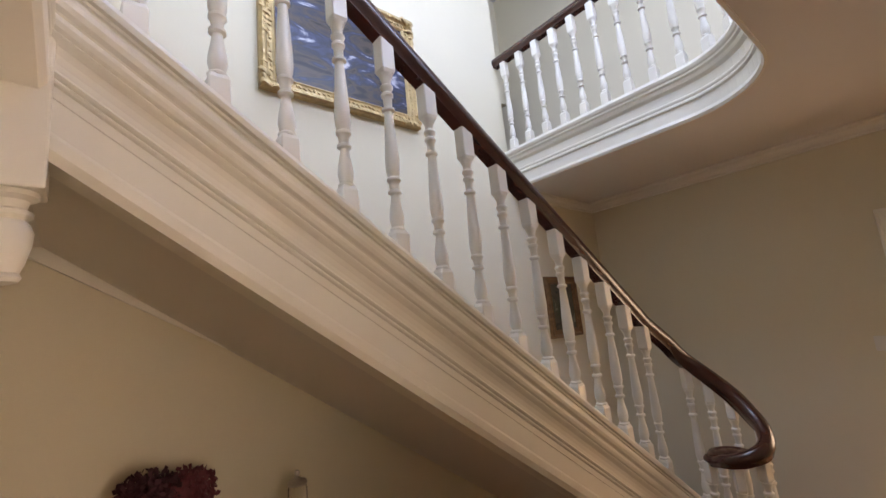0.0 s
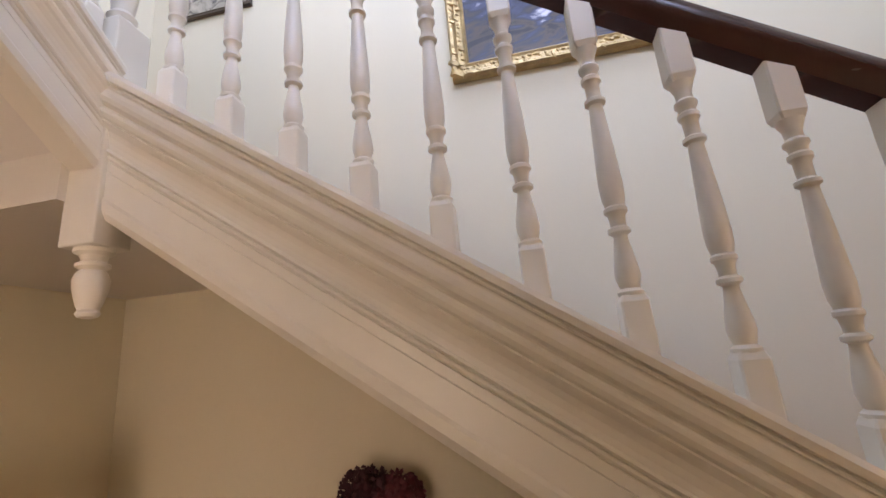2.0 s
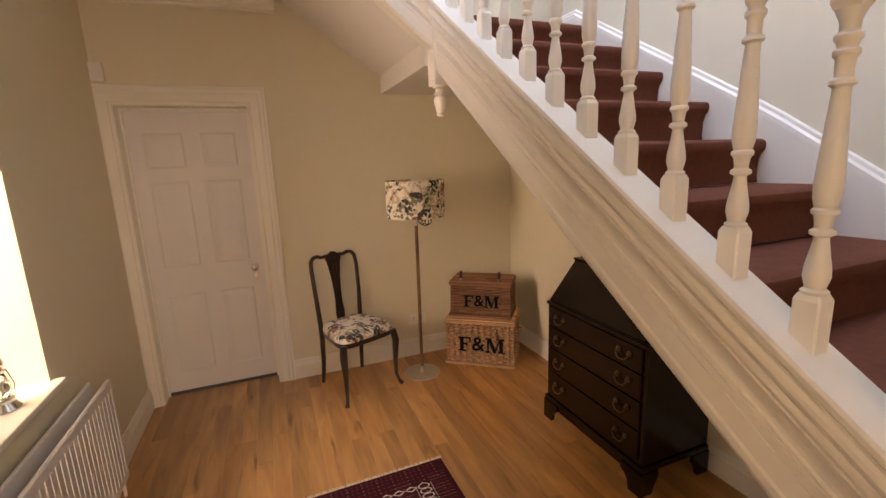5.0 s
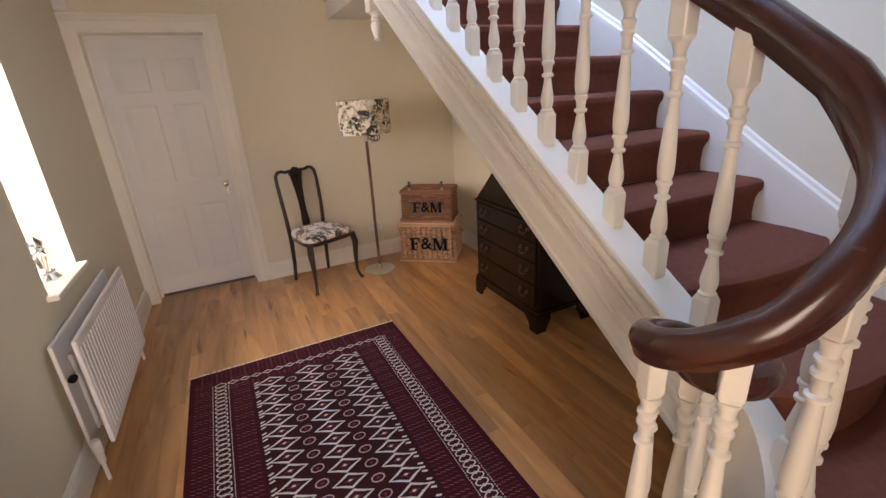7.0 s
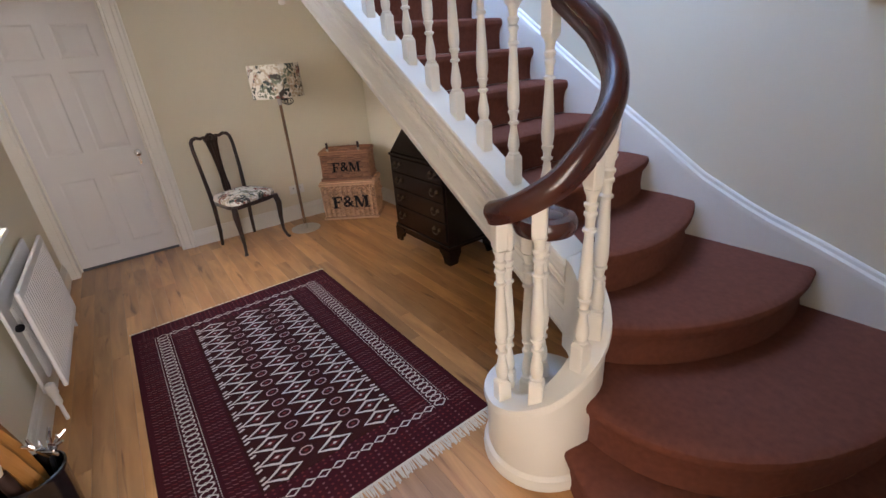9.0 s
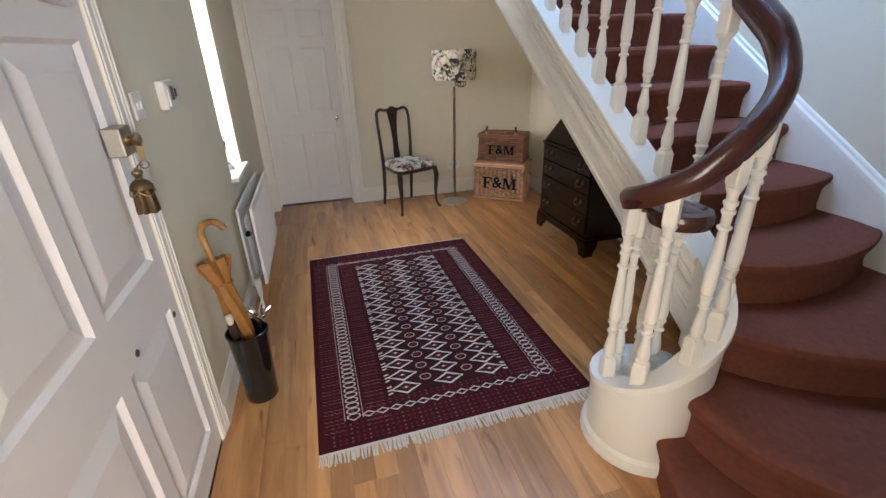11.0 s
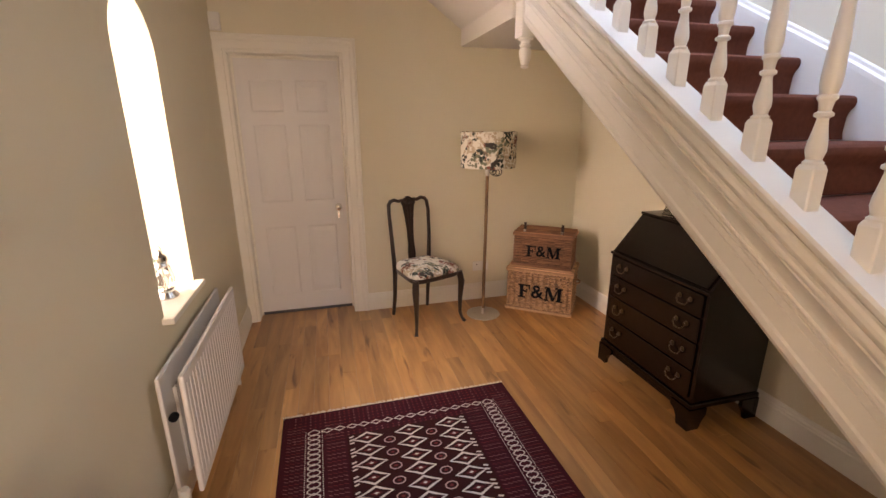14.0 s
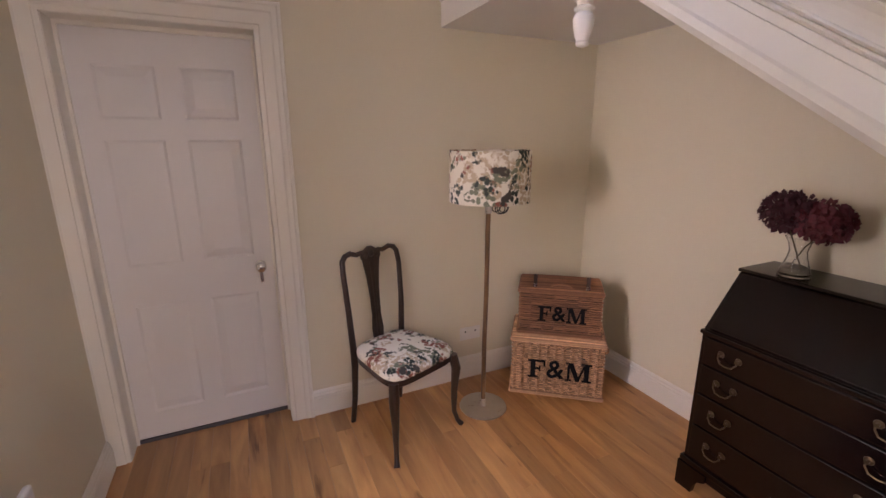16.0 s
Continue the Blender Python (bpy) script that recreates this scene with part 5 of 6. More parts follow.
def hamper(name, label, m, w, d, h, slope, wick, text_size):
    ob = thing(name, label, "hamper", m)
    # local: front faces -y, x along the front
    bm = bmesh.new()
    nrow = int(h / 0.0115)
    pitch = 0.024 if slope == 0.0 else 0.060
    random.seed(3)
    for r in range(nrow):
        z = h * (r + 0.5) / nrow
        f = slope * z / h
        yf = -d / 2 + f
        # woven courses on the front and both ends
        nx = int(w / pitch)
        for i in range(nx):
            xa, xb = -w / 2 + w * i / nx, -w / 2 + w * (i + 1) / nx
            out = (0.009 if i % 2 == 0 else -0.006) if slope == 0.0 else (-0.006 if r % 4 == 3 else 0.005)
            tube(bm, [(xa, yf + 0.002, z), ((xa + xb) / 2, yf - out - 0.001, z), (xb, yf + 0.002, z)], 0.0046, 5)
        for sx in (-1, 1):
            ny = int(d / 0.024)
            for i in range(ny):
                ya = yf + (d / 2 - yf) * i / ny
                yb = yf + (d / 2 - yf) * (i + 1) / ny
                out = 0.006 if (i + r) % 2 == 0 else -0.006
                tube(bm, [(sx * (w / 2 - 0.002), ya, z), (sx * (w / 2 + out), (ya + yb) / 2, z), (sx * (w / 2 - 0.002), yb, z)], 0.0046, 5)
    weave = part("weave", bm, wick, ob, "woven willow courses", True)
    weave["kind"] = "stuff"
    bm = bmesh.new()
    sec = [(-w / 2 + 0.004, -d / 2 + 0.004, 0.002), (w / 2 - 0.004, -d / 2 + 0.004, 0.002), (w / 2 - 0.004, d / 2, 0.002), (-w / 2 + 0.004, d / 2, 0.002)]
    top = [(x, (y + slope) if y < 0 else y, h - 0.004) for x, y, z in sec]
    loft(bm, [sec, top])
    # solid core, coloured dark for the shade behind the weave
    part("basket_body", bm, WICKERB, ob, "dark core standing in for shade inside the basket")
    bm = bmesh.new()
    for z, yo in ((0.012, 0.0), (h - 0.01, slope)):
        for k in range(2):
            tube(bm, [(-w / 2 - 0.008, -d / 2 + yo - 0.008, z + 0.012 * k), (w / 2 + 0.008, -d / 2 + yo - 0.008, z + 0.012 * k), (w / 2 + 0.008, d / 2, z + 0.012 * k)], 0.008, 6)
            tube(bm, [(-w / 2 - 0.008, d / 2, z + 0.012 * k), (-w / 2 - 0.008, -d / 2 + yo - 0.008, z + 0.012 * k)], 0.008, 6)
    part("rim_plait", bm, wick, ob, "plaited rim", True)
    bm = bmesh.new()
    y0, y1 = -d / 2 + slope - 0.008, d / 2
    nl = int((y1 - y0) / 0.013) * 4
    secs = []
    for x, dz in ((-w / 2 - 0.006, 0.0), (-w / 4, 0.003), (0, 0.004), (w / 4, 0.003), (w / 2 + 0.006, 0.0)):
        row = [(x, y0 + (y1 - y0) * i / nl, h + 0.014 + dz + 0.005 * abs(math.sin(math.pi * i / 4))) for i in range(nl + 1)]
        secs.append(row + [(x, y1, h + 0.004), (x, y0, h + 0.004)])
    loft(bm, secs)
    lid = part("lid", bm, wick, ob, "woven lid", True)
    ang = math.degrees(math.atan2(slope, h))
    serif_initials(ob, Matrix.Translation((0.0, -d / 2 + slope * 0.5 - 0.012, h * 0.50)) @ pose(0, 0, 0, 90 - ang, 0, 0), text_size)
    return ob


hx_, hy_ = math.cos(radians(52)), math.sin(radians(52))
nx_, ny_ = hy_, -hx_
def hpos(along, back, z):
    return Matrix.Translation((-0.46 + hx_ * along - nx_ * back, 1.573 + hy_ * along - ny_ * back, z)) @ pose(0, 0, 0, 0, 0, 52)
low = hamper("wicker_hamper", "large pale wicker hamper with black initials and a metal latch", hpos(0.0, 0.165, 0.0), 0.53, 0.33, 0.365, 0.0, WICKER, 0.165)
upp = hamper("wicker_hamper", "smaller sloping wicker hamper with an upright strap, on the large one", hpos(0.0, 0.175, 0.386), 0.47, 0.29, 0.27, 0.035, WICKERD, 0.125)
for hmp, w, d, h, sl in ((low, 0.53, 0.33, 0.365, 0.0), (upp, 0.47, 0.29, 0.27, 0.035)):
    for s in (-0.32, 0.32) if hmp is upp else (0.28,):
        bm = bmesh.new()
        if hmp is upp:
            box(bm, w * s - 0.011, w * s + 0.011, -d / 2 + sl - 0.004, -d / 2 + sl + 0.003, h + 0.0, h + 0.098, 0.002)
        else:
            box(bm, w * s - 0.010, w * s + 0.010, -d / 2 - 0.022, -d / 2 - 0.012, h - 0.135, h - 0.085, 0.0015)
        st = part("strap", bm, LEATHER, hmp, "brown leather strap")
        zb = h - 0.10 if hmp is low else h + 0.03
        yb_ = -d / 2 - 0.026 if hmp is low else -d / 2 + sl - 0.009
        part("buckle", boxed(w * s - 0.012, w * s + 0.012, yb_, yb_ + 0.005, zb - 0.012, zb + 0.012, 0.001), SILVER, st, "small bright metal buckle")
    if hmp is upp:
        part("carry_handle", tube(bmesh.new(), [(0.06 * math.cos(math.pi * i / 8), -d / 2 + sl + 0.02, h + 0.016 + 0.022 * math.sin(math.pi * i / 8)) for i in range(9)], 0.007, 7), WICKERD, hmp, "plaited carrying handle", True)
    else:
        part("side_handle", tube(bmesh.new(), [(w / 2 + 0.012 + 0.03 * math.sin(math.pi * i / 8), 0.05 * math.cos(math.pi * i / 8), h * 0.72) for i in range(9)], 0.008, 7), WICKER, hmp, "plaited side handle", True)

# ---- radiator
rad = thing("radiator", "white double-panel radiator below the arched window", "radiator", Matrix.Translation((0.07, YF, 0)))
RL = 0.95
bm = boxed(0, RL, 0.105, 0.125, 0.14, 0.655, 0.008)
part("front_panel", bm, DOORW, rad)
for i in range(24):
    x = 0.03 + (RL - 0.06) * i / 23
    part("flute", boxed(x - 0.006, x + 0.006, 0.1235, 0.1272, 0.18, 0.615, 0.0015, 1), DOORW, rad)
part("back_panel", boxed(0, RL, 0.03, 0.046, 0.14, 0.655, 0.006), DOORW, rad)
bm = bmesh.new()
for i in range(40):
    x = 0.10 + (RL - 0.20) * i / 39
    box(bm, x - 0.001, x + 0.001, 0.048, 0.062, 0.17, 0.56)
part("convector", bm, GROUT, rad, "grey convector fins")["kind"] = "stuff"
for x in (0.16, RL - 0.16):
    part("wall_bracket", boxed(x - 0.015, x + 0.015, 0.0, 0.032, 0.2, 0.6), GROUT, rad)
part("pipe_tail", tube(bmesh.new(), [(RL + 0.0, 0.075, 0.16), (RL + 0.045, 0.075, 0.16), (RL + 0.05, 0.075, 0.14), (RL + 0.05, 0.075, -0.012)], 0.0085, 10), DOORW, rad, "white painted pipe", True)
part("valve", lathe(bmesh.new(), [(0.010, 0.09), (0.016, 0.10), (0.016, 0.15), (0.020, 0.155), (0.021, 0.205), (0.016, 0.212)], 14, (RL + 0.05, 0.075, 0)), PLASTIC, rad, "white radiator valve", True)
part("pipe_tail", tube(bmesh.new(), [(0.0, 0.075, 0.16), (-0.04, 0.075, 0.16), (-0.045, 0.075, 0.13), (-0.045, 0.075, -0.012)], 0.0085, 10), DOORW, rad, "white painted pipe", True)
part("air_vent", lathe(bmesh.new(), [(0.016, 0), (0.016, 0.02), (0.01, 0.024)], 12), BLACKP, rad, "black blanking plug", True, Matrix.Translation((RL, 0.075, 0.50)) @ pose(0, 0, 0, 0, 90, 0))

# ---- thermostat, switches, sockets, alarm sensor
th = thing("thermostat", "white wall thermostat with a small dark display", "thermostat", Matrix.Translation((1.655, YF, 1.345)))
part("housing", boxed(-0.064, 0.064, 0.0, 0.032, -0.053, 0.053, 0.007), PLASTIC, th)
part("front_cover", boxed(-0.054, 0.054, 0.032, 0.040, -0.042, 0.042, 0.004), PLASTIC, th)
part("display", boxed(-0.006, 0.030, 0.040, 0.042, -0.018, 0.032, 0.001), DARK, th, "dark display window")
part("button", boxed(-0.036, -0.020, 0.040, 0.044, -0.008, 0.022, 0.001), DARK, th)
sw = thing("light_switch", "white double light switch plate", "light switch", Matrix.Translation((1.955, YF, 1.335)))
part("plate", boxed(-0.043, 0.043, 0, 0.009, -0.043, 0.043, 0.003), PLASTIC, sw)
for x in (-0.016, 0.016):
    part("rocker", boxed(x - 0.008, x + 0.008, 0.009, 0.013, -0.012, 0.012, 0.0015), PLASTIC, sw)
sw2 = thing("light_switch", "white light switch plate beside the open doorway", "light switch", Matrix.Translation((XR, 0.42, 1.36)) @ pose(0, 0, 0, 0, 0, 90))
part("plate", boxed(-0.043, 0.043, 0, 0.009, -0.043, 0.043, 0.003), PLASTIC, sw2)
part("rocker", boxed(-0.008, 0.008, 0.009, 0.013, -0.012, 0.012, 0.0015), PLASTIC, sw2)
so = thing("wall_socket", "white double power socket above the skirting", "socket", Matrix.Translation((XD, 1.215, 0.31)) @ pose(0, 0, 0, 0, 0, -90))
part("plate", boxed(-0.073, 0.073, 0, 0.009, -0.043, 0.043, 0.003), PLASTIC, so)
for x in (-0.036, 0.036):
    part("pin_holes", boxed(x - 0.004, x + 0.004, 0.0088, 0.0094, 0.008, 0.018), DARK, so, "dark pin slot")
al = thing("door_sensor", "small white alarm sensor box above the inner door", "sensor", Matrix.Translation((XD, -0.705, 2.195)) @ pose(0, 0, 0, 0, 0, -90))
part("housing", boxed(-0.035, 0.035, 0, 0.035, -0.055, 0.055, 0.006), PLASTIC, al)
part("lens", boxed(-0.02, 0.02, 0.035, 0.038, -0.035, 0.0, 0.002), DOORW, al)

# ---- lantern ornaments on the window sill
for lx, ly, s in ((0.50, -0.80, 1.0), (0.60, -0.84, 0.8)):
    ln = thing("sill_lantern", "small silver lantern ornament on the window sill", "lantern", Matrix.Translation((lx, ly, WZ0 + 0.004)) @ Matrix.Scale(s, 4))
    part("base", lathe(bmesh.new(), [(0.05, 0), (0.052, 0.006), (0.044, 0.018), (0.036, 0.03), (0.038, 0.04), (0.03, 0.048)], 18), SILVER, ln, "", True)
    part("globe", lathe(bmesh.new(), [(0.022, 0.048), (0.034, 0.07), (0.034, 0.10), (0.022, 0.135), (0.018, 0.14)], 18), GLASS, ln, "glass globe", True)
    part("cap", lathe(bmesh.new(), [(0.026, 0.14), (0.030, 0.148), (0.022, 0.160), (0.030, 0.172), (0.028, 0.19), (0.012, 0.205), (0.004, 0.215)], 18), SILVER, ln, "", True)
    for a in range(4):
        ca, sa = math.cos(a * math.pi / 2 + 0.4), math.sin(a * math.pi / 2 + 0.4)
        part("wire_guard", tube(bmesh.new(), [(0.036 * ca, 0.036 * sa, 0.045), (0.042 * ca, 0.042 * sa, 0.09), (0.028 * ca, 0.028 * sa, 0.15)], 0.002, 5), SILVER, ln)
    part("bail_handle", tube(bmesh.new(), [(0.03 * math.cos(math.pi * i / 10), 0, 0.20 + 0.04 * math.sin(math.pi * i / 10)) for i in range(11)], 0.002, 5), SILVER, ln)

# ---- umbrella stand with umbrellas
UX, UY = 1.888, -0.600
st = thing("umbrella_stand", "tall black glazed ceramic umbrella stand", "umbrella stand", Matrix.Translation((UX, UY, 0)))
part("pot", lathe(bmesh.new(), [(0.069, 0.0), (0.073, 0.006), (0.072, 0.05), (0.077, 0.19), (0.086, 0.350), (0.091, 0.360), (0.091, 0.368), (0.086, 0.372), (0.078, 0.360), (0.066, 0.05), (0.01, 0.04)], 36), BLACK, st, "", True)
um = thing("umbrella", "ochre furled umbrella with a bent cane handle in the stand", "umbrella", Matrix.Translation((UX, UY, 0)))
A, B = Vector((0.030, 0.035, 0.055)), Vector((-0.085, -0.098, 0.80))
ax = (B - A).normalized()
L = (B - A).length
side = ax.cross(Vector((0, 0, 1))).normalized()
upv = side.cross(ax)
part("shaft", tube(bmesh.new(), [A, A + ax * (L - 0.10)], 0.006, 8), CANE, um, "", True)
bm = bmesh.new()
random.seed(9)
fold = [random.uniform(0.75, 1.25) for k in range(24)]
secs = []
for t, r, w in ((0.05, 0.008, 0.0), (0.14, 0.028, 0.10), (0.30, 0.041, 0.16), (0.40, 0.044, 0.18), (0.48, 0.038, 0.16), (0.535, 0.036, 0.10), (0.555, 0.038, 0.12), (0.60, 0.050, 0.20), (0.635, 0.061, 0.28), (0.645, 0.056, 0.28), (0.640, 0.030, 0.05), (0.655, 0.008, 0.0)):
    secs.append([A + ax * (t + (0.012 * fold[k] * w * 4 if r > 0.05 else 0.0)) + (side * math.cos(2 * math.pi * k / 24 + 2.2 * t) + upv * math.sin(2 * math.pi * k / 24 + 2.2 * t)) * r * (1 + w * (fold[k] - 1) * 1.6 + w * (0.5 if k % 3 == 0 else -0.2)) for k in range(24)])
loft(bm, secs)
part("canopy", bm, UMB, um, "furled ochre cloth flaring at its edge")
bm = bmesh.new()
for k in range(3):
    c = A + ax * (0.54 + 0.002 * k)
    tube(bm, [c + (side * math.cos(a * 0.5236) + upv * math.sin(a * 0.5236)) * 0.0405 for a in range(13)], 0.003, 5)
part("tie_strap", bm, UMB, um, "narrow cloth strap")
H0 = A + ax * L
hk, fw = [A + ax * (L - 0.15), H0], Vector((0.10, 0.95, 0)).normalized()
fw = (fw - ax * fw.dot(ax)).normalized()
for i in range(1, 13):
    a = math.pi * 0.97 * i / 12
    hk.append(H0 + fw * 0.047 * (1 - math.cos(a)) + ax * 0.047 * math.sin(a))
part("cane_handle", tube(bmesh.new(), hk, 0.0145, 12), CANE, um, "bent varnished cane handle", True)
um2 = thing("walking_stick", "silver-handled stick with an antler-shaped top in the stand", "walking stick", Matrix.Translation((UX, UY, 0)))
part("shaft", tube(bmesh.new(), [(-0.01, 0.01, 0.05), (-0.030, 0.055, 0.39)], 0.007, 8), BLACKP, um2, "", True)
bm = bmesh.new()
for dx, dy, dz in ((0.05, -0.01, 0.075), (0.02, -0.045, 0.085), (0.055, 0.030, 0.03), (-0.02, 0.055, 0.060), (-0.03, 0.02, 0.085), (0.03, 0.05, 0.055), (0.0, -0.02, 0.05)):
    p, q = Vector((-0.030, 0.055, 0.38)), Vector((-0.030 + dx, 0.055 + dy, 0.38 + dz))
    mid = p.lerp(q, 0.55) + Vector((0, 0, 0.012))
    tube(bm, [p, mid, q], 0.006, 7, [0.008, 0.007, 0.004])
    tube(bm, [mid, mid + Vector((dy * 0.4, -dx * 0.4, 0.028))], 0.004, 6, [0.005, 0.003])
part("handle", bm, SILVER, um2, "branched silver handle", True)
um3 = thing("folding_umbrella", "small dark folding umbrella with a pale knob in the stand", "umbrella", Matrix.Translation((UX, UY, 0)))
part("body", tube(bmesh.new(), [(0.02, -0.01, 0.045), (0.035, -0.045, 0.43)], 0.019, 10), LEATHER, um3, "", True)
part("handle", lathe(bmesh.new(), [(0.012, 0.0), (0.014, 0.012), (0.017, 0.03), (0.015, 0.042), (0.006, 0.048)], 14, (0.036, -0.047, 0.43)), FRINGE, um3, "pale rounded knob", True)

# ---- patterned rug
rug = thing("rug", "maroon hand-knotted rug with ivory diamonds and cream fringes", "rug", Matrix.Translation((1.3875, 0.268, 0.0)) @ pose(0, 0, 0, 0, 0, 0.9))
RXH, RYH, RT = 0.945, 0.632, 0.008
part("rug_border", boxed(-RXH, RXH, -RYH, RYH, 0.0, RT, 0.002), RED, rug)
FXH, FYH = 0.72, 0.315
part("rug_field", boxed(-FXH, FXH, -FYH, FYH, RT - 0.002, RT + 0.0015), REDD, rug, "dark centre field")


def loop_poly(bm, pts, wdt, z, mi=0):
    """A closed outline of width wdt, lying flat."""
    c = Vector((sum(p[0] for p in pts) / len(pts), sum(p[1] for p in pts) / len(pts)))
    outer_ = [bm.verts.new((p[0], p[1], z)) for p in pts]
    inner_ = []
    for p in pts:
        d = Vector(p) - c
        k = max(0.1, 1 - wdt / max(d.length, 1e-4))
        q = c + d * k
        inner_.append(bm.verts.new((q.x, q.y, z)))
    for i in range(len(pts)):
        j = (i + 1) % len(pts)
        f = bm.faces.new((outer_[i], outer_[j], inner_[j], inner_[i]))
        f.material_index = mi


def fill(bm, pts, z, mi=0):
    f = bm.faces.new([bm.verts.new((p[0], p[1], z)) for p in pts])
    f.material_index = mi


ZR = RT + 0.003
bm = bmesh.new()
rows_n = 16
px = 2 * FXH / rows_n
dys = (-0.215, 0.0, 0.215)
for r in range(rows_n):
    x = -FXH + px * (r + 0.5)
    for y in dys:
        h, w = px * 0.49, 0.078
        loop_poly(bm, [(x - h, y), (x - h * 0.45, y - w * 0.52), (x, y - w), (x + h * 0.45, y - w * 0.52), (x + h, y), (x + h * 0.45, y + w * 0.52), (x, y + w), (x - h * 0.45, y + w * 0.52)], 0.0125, ZR, 0)
        fill(bm, [(x - h * 0.30, y), (x, y - w * 0.36), (x + h * 0.30, y), (x, y + w * 0.36)], ZR, 1)
        fill(bm, [(x - h * 0.14, y), (x, y - w * 0.14), (x + h * 0.14, y), (x, y + w * 0.14)], ZR + 0.001, 0)
    for y in (-0.1075, 0.1075):
        xx = x + px * 0.5
        if xx > FXH - 0.03:
            continue
        h, w = px * 0.27, 0.031
        loop_poly(bm, [(xx + h * math.cos(math.pi / 4 * i + 0.39), y + w * math.sin(math.pi / 4 * i + 0.39)) for i in range(8)], 0.0062, ZR, 3)
        fill(bm, [(xx + h * 0.32 * math.cos(math.pi / 3 * i), y + w * 0.32 * math.sin(math.pi / 3 * i)) for i in range(6)], ZR, 1)
    for sgn in (-1, 1):
        y = sgn * 0.300
        for q in range(3):
            xx = x - px * 0.25 + q * px * 0.25
            fill(bm, [(xx - 0.008, y - sgn * 0.016), (xx, y - sgn * 0.022), (xx + 0.008, y), (xx, y + sgn * 0.006)], ZR, 0)
part("field_pattern", bm, [IVORY, REDL, ROSE, PINK], rug, "ivory diamonds and rust octagons")["kind"] = "stuff"
bm = bmesh.new()
# long guilloche bands
for sgn in (-1, 1):
    yc = sgn * 0.474
    nn = 46
    for i in range(nn):
        x = -0.80 + 1.60 * (i + 0.5) / nn
        h = 0.8 / nn
        loop_poly(bm, [(x - 1.5 * h, yc), (x - 0.4 * h, yc - 0.030), (x + 0.4 * h, yc - 0.030), (x + 1.5 * h, yc), (x + 0.4 * h, yc + 0.030), (x - 0.4 * h, yc + 0.030)], 0.0068, ZR + 0.0005 * (i % 2), 0)
    for off in (0.040, -0.040):
        for i in range(120):
            x = -0.80 + 1.60 * (i + 0.5) / 120
            fill(bm, [(x - 0.004, yc + off - 0.002), (x + 0.003, yc + off - 0.002), (x + 0.004, yc + off + 0.002), (x - 0.003, yc + off + 0.002)], ZR - 0.001, 0)
    for yy, nn2 in ((sgn * 0.335, 70), (sgn * 0.358, 70), (sgn * 0.381, 70), (sgn * 0.404, 70), (sgn * 0.525, 80), (sgn * 0.548, 80), (sgn * 0.571, 80), (sgn * 0.594, 80)):
        for i in range(nn2):
            x = -0.86 + 1.72 * (i + 0.5) / nn2
            fill(bm, [(x - 0.006, yy - 0.0095), (x - 0.002, yy - 0.0100), (x + 0.006, yy + 0.0095), (x + 0.002, yy + 0.0100)], ZR - 0.001, 1 if i % 3 == 0 else 2)
# end bands
for sx in (-1, 1):
    xc = sx * 0.785
    nn = 14
    for i in range(nn):
        y = -0.44 + 0.88 * (i + 0.5) / nn
        h = 0.44 / nn
        loop_poly(bm, [(xc - 0.020, y), (xc, y - h), (xc + 0.020, y), (xc, y + h)], 0.008, ZR, 0)
    for xx, nn2 in ((sx * 0.725, 40), (sx * 0.745, 40), (sx * 0.825, 46), (sx * 0.85, 46), (sx * 0.875, 46), (sx * 0.90, 46), (sx * 0.92, 46)):
        for i in range(nn2):
            y = -0.58 + 1.16 * (i + 0.5) / nn2
            fill(bm, [(xx - 0.004, y - 0.005), (xx + 0.004, y - 0.004), (xx + 0.004, y + 0.005), (xx - 0.004, y + 0.004)], ZR - 0.001, 1 if i % 3 else 2)
part("border_pattern", bm, [IVORY, REDL, ROSE, PINK], rug, "ivory chain border")["kind"] = "stuff"
random.seed(21)
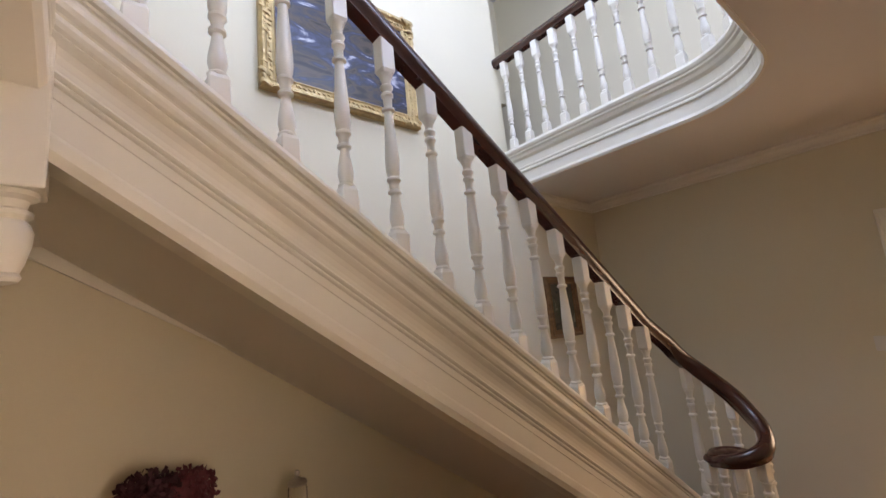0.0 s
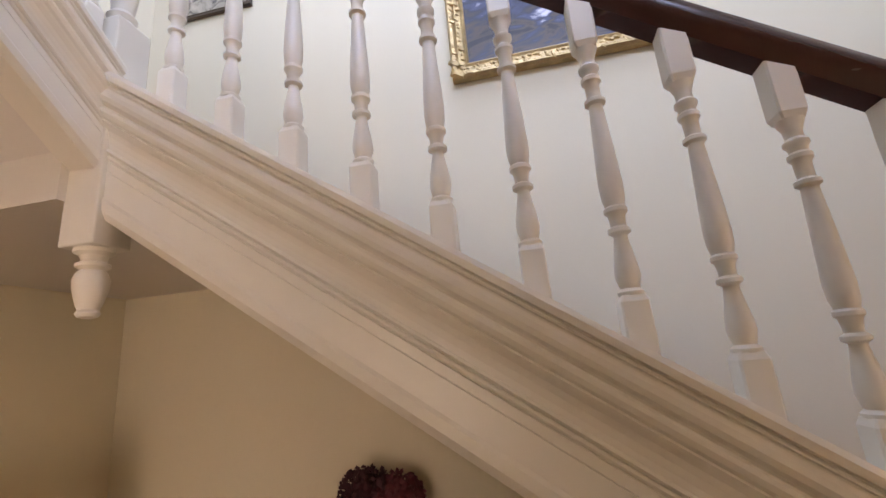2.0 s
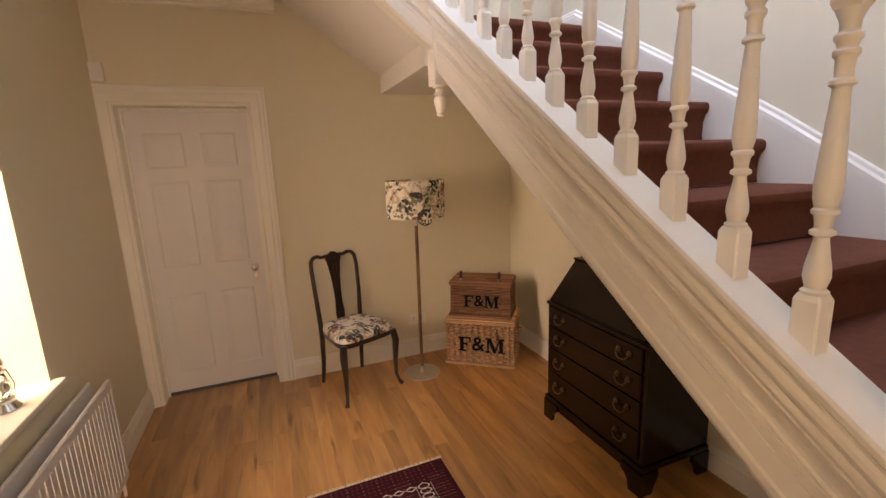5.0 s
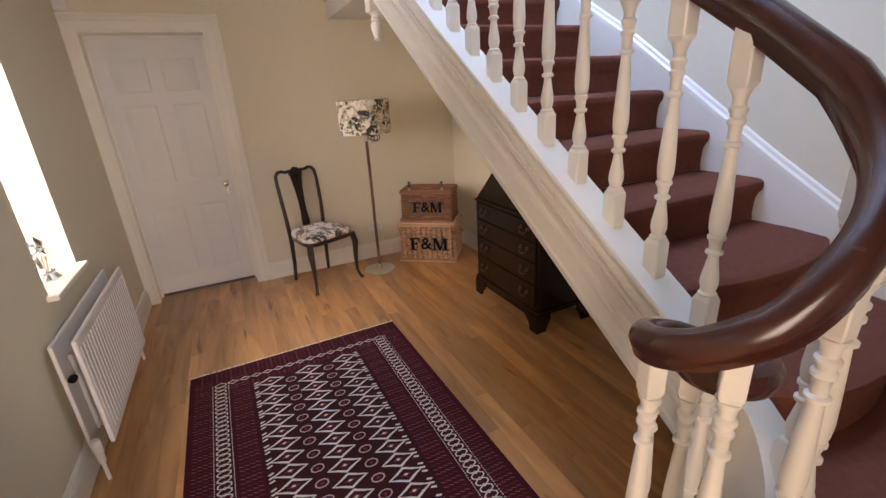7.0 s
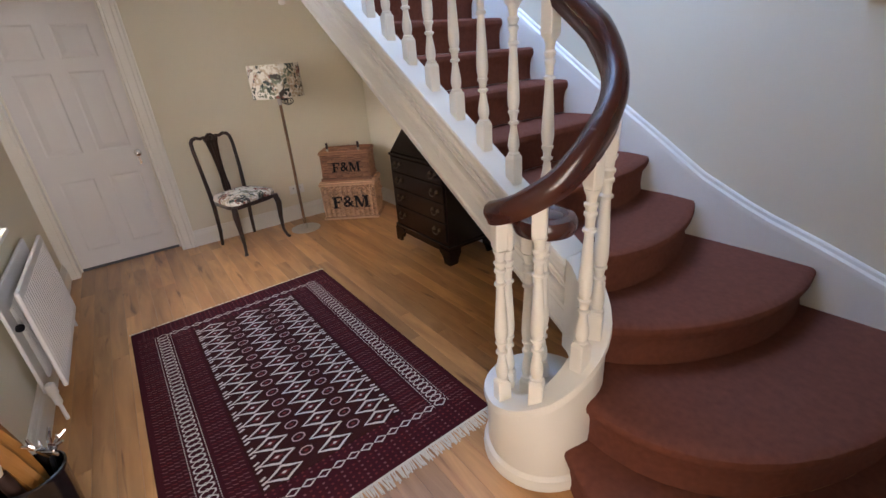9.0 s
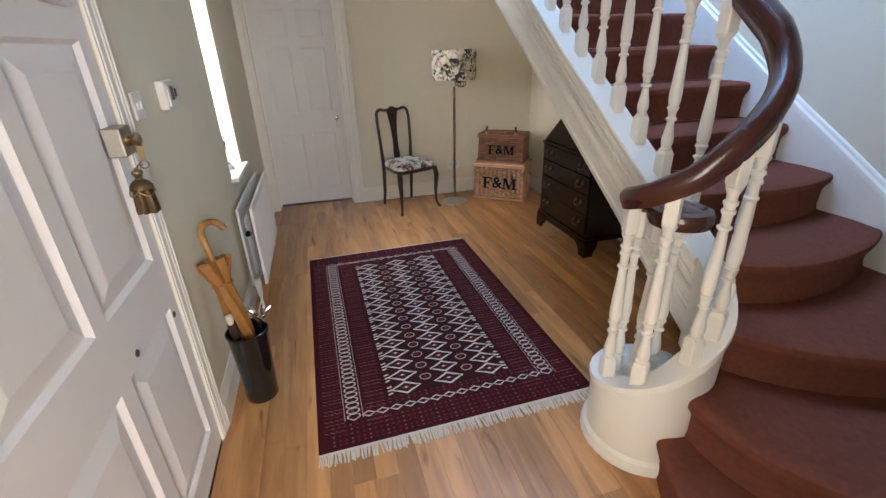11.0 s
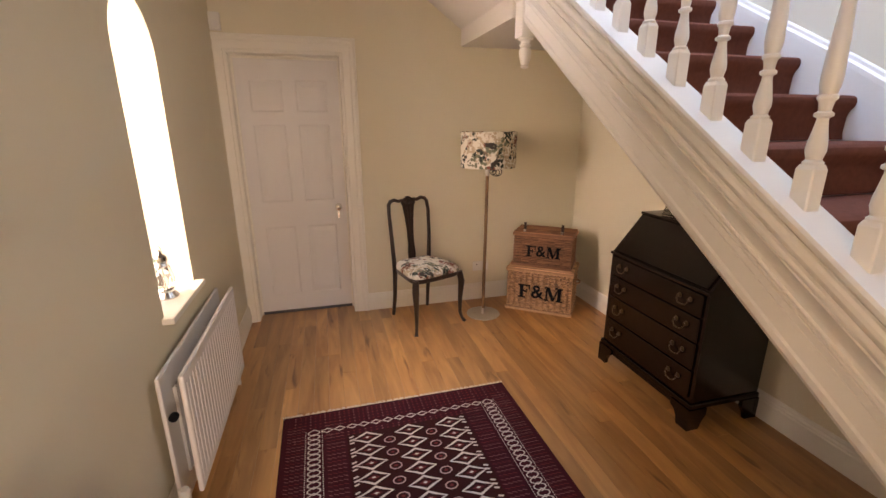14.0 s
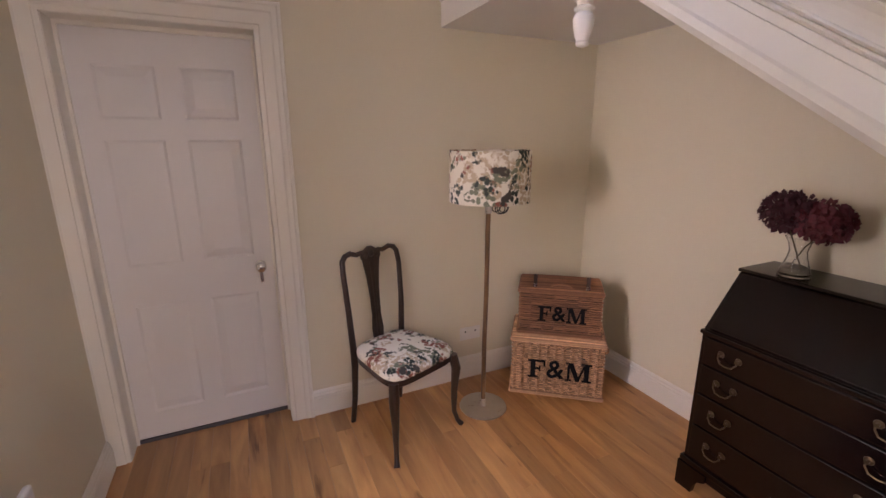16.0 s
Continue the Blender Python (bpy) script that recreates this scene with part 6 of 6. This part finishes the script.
for sx in (-1, 1):
    bm = bmesh.new()
    Lf = 0.062 if sx > 0 else 0.022
    for i in range(230):
        y = -RYH + 2 * RYH * (i + 0.5) / 230
        a = random.uniform(-0.012, 0.012)
        l_ = Lf * random.uniform(0.75, 1.1)
        tube(bm, [(sx * (RXH - 0.004), y, 0.005), (sx * (RXH + l_ * 0.5), y + a * 0.6, 0.004), (sx * (RXH + l_), y + a, 0.0025)], 0.0028, 4)
    box(bm, sx * RXH - 0.002, sx * RXH + 0.006, -RYH, RYH, 0.001, 0.007)
    part("fringe", bm, FRINGE, rug, "cream cotton fringe")["kind"] = "stuff"

# ================= floor boards, piece by piece =================
random.seed(5)
floor_ob = bpy.data.objects["floor"]
PWID = 0.086
plank_meshes = {}
def plank_mesh(L):
    if L not in plank_meshes:
        bm = bmesh.new()
        w, e = PWID / 2 - 0.0003, 0.0006
        secs = [[(-L / 2 + 0.0003, -w, -0.012), (-L / 2 + 0.0003, w, -0.012), (L / 2 - 0.0003, w, -0.012), (L / 2 - 0.0003, -w, -0.012)],
                [(-L / 2 + 0.0003, -w, -e), (-L / 2 + 0.0003, w, -e), (L / 2 - 0.0003, w, -e), (L / 2 - 0.0003, -w, -e)],
                [(-L / 2 + 0.0003 + e, -w + e, 0), (-L / 2 + 0.0003 + e, w - e, 0), (L / 2 - 0.0003 - e, w - e, 0), (L / 2 - 0.0003 - e, -w + e, 0)]]
        loft(bm, secs)
        plank_meshes[L] = mesh_of("plank", bm, OAK)
    return plank_meshes[L]


y = YF + PWID / 2
while y < YB + 0.02:
    x = XD - 0.14 - random.choice((0.0, 0.25, 0.5, 0.75))
    while x < XR + 0.19:
        L = random.choice((0.85, 1.10, 1.35, 1.60, 1.90))
        if x < XD - 0.14:
            L, x = round(L - (XD - 0.14 - x), 2) if L - (XD - 0.14 - x) > 0.15 else 0.4, XD - 0.14
        if x + L > XR + 0.2 or XR + 0.2 - x - L < 0.12:
            L = round(XR + 0.2 - x, 2)
        ob = new("plank", plank_mesh(L))
        ob.parent = floor_ob
        ob.matrix_basis = pose(x + L / 2, y, 0.0)
        x += L
    y += PWID
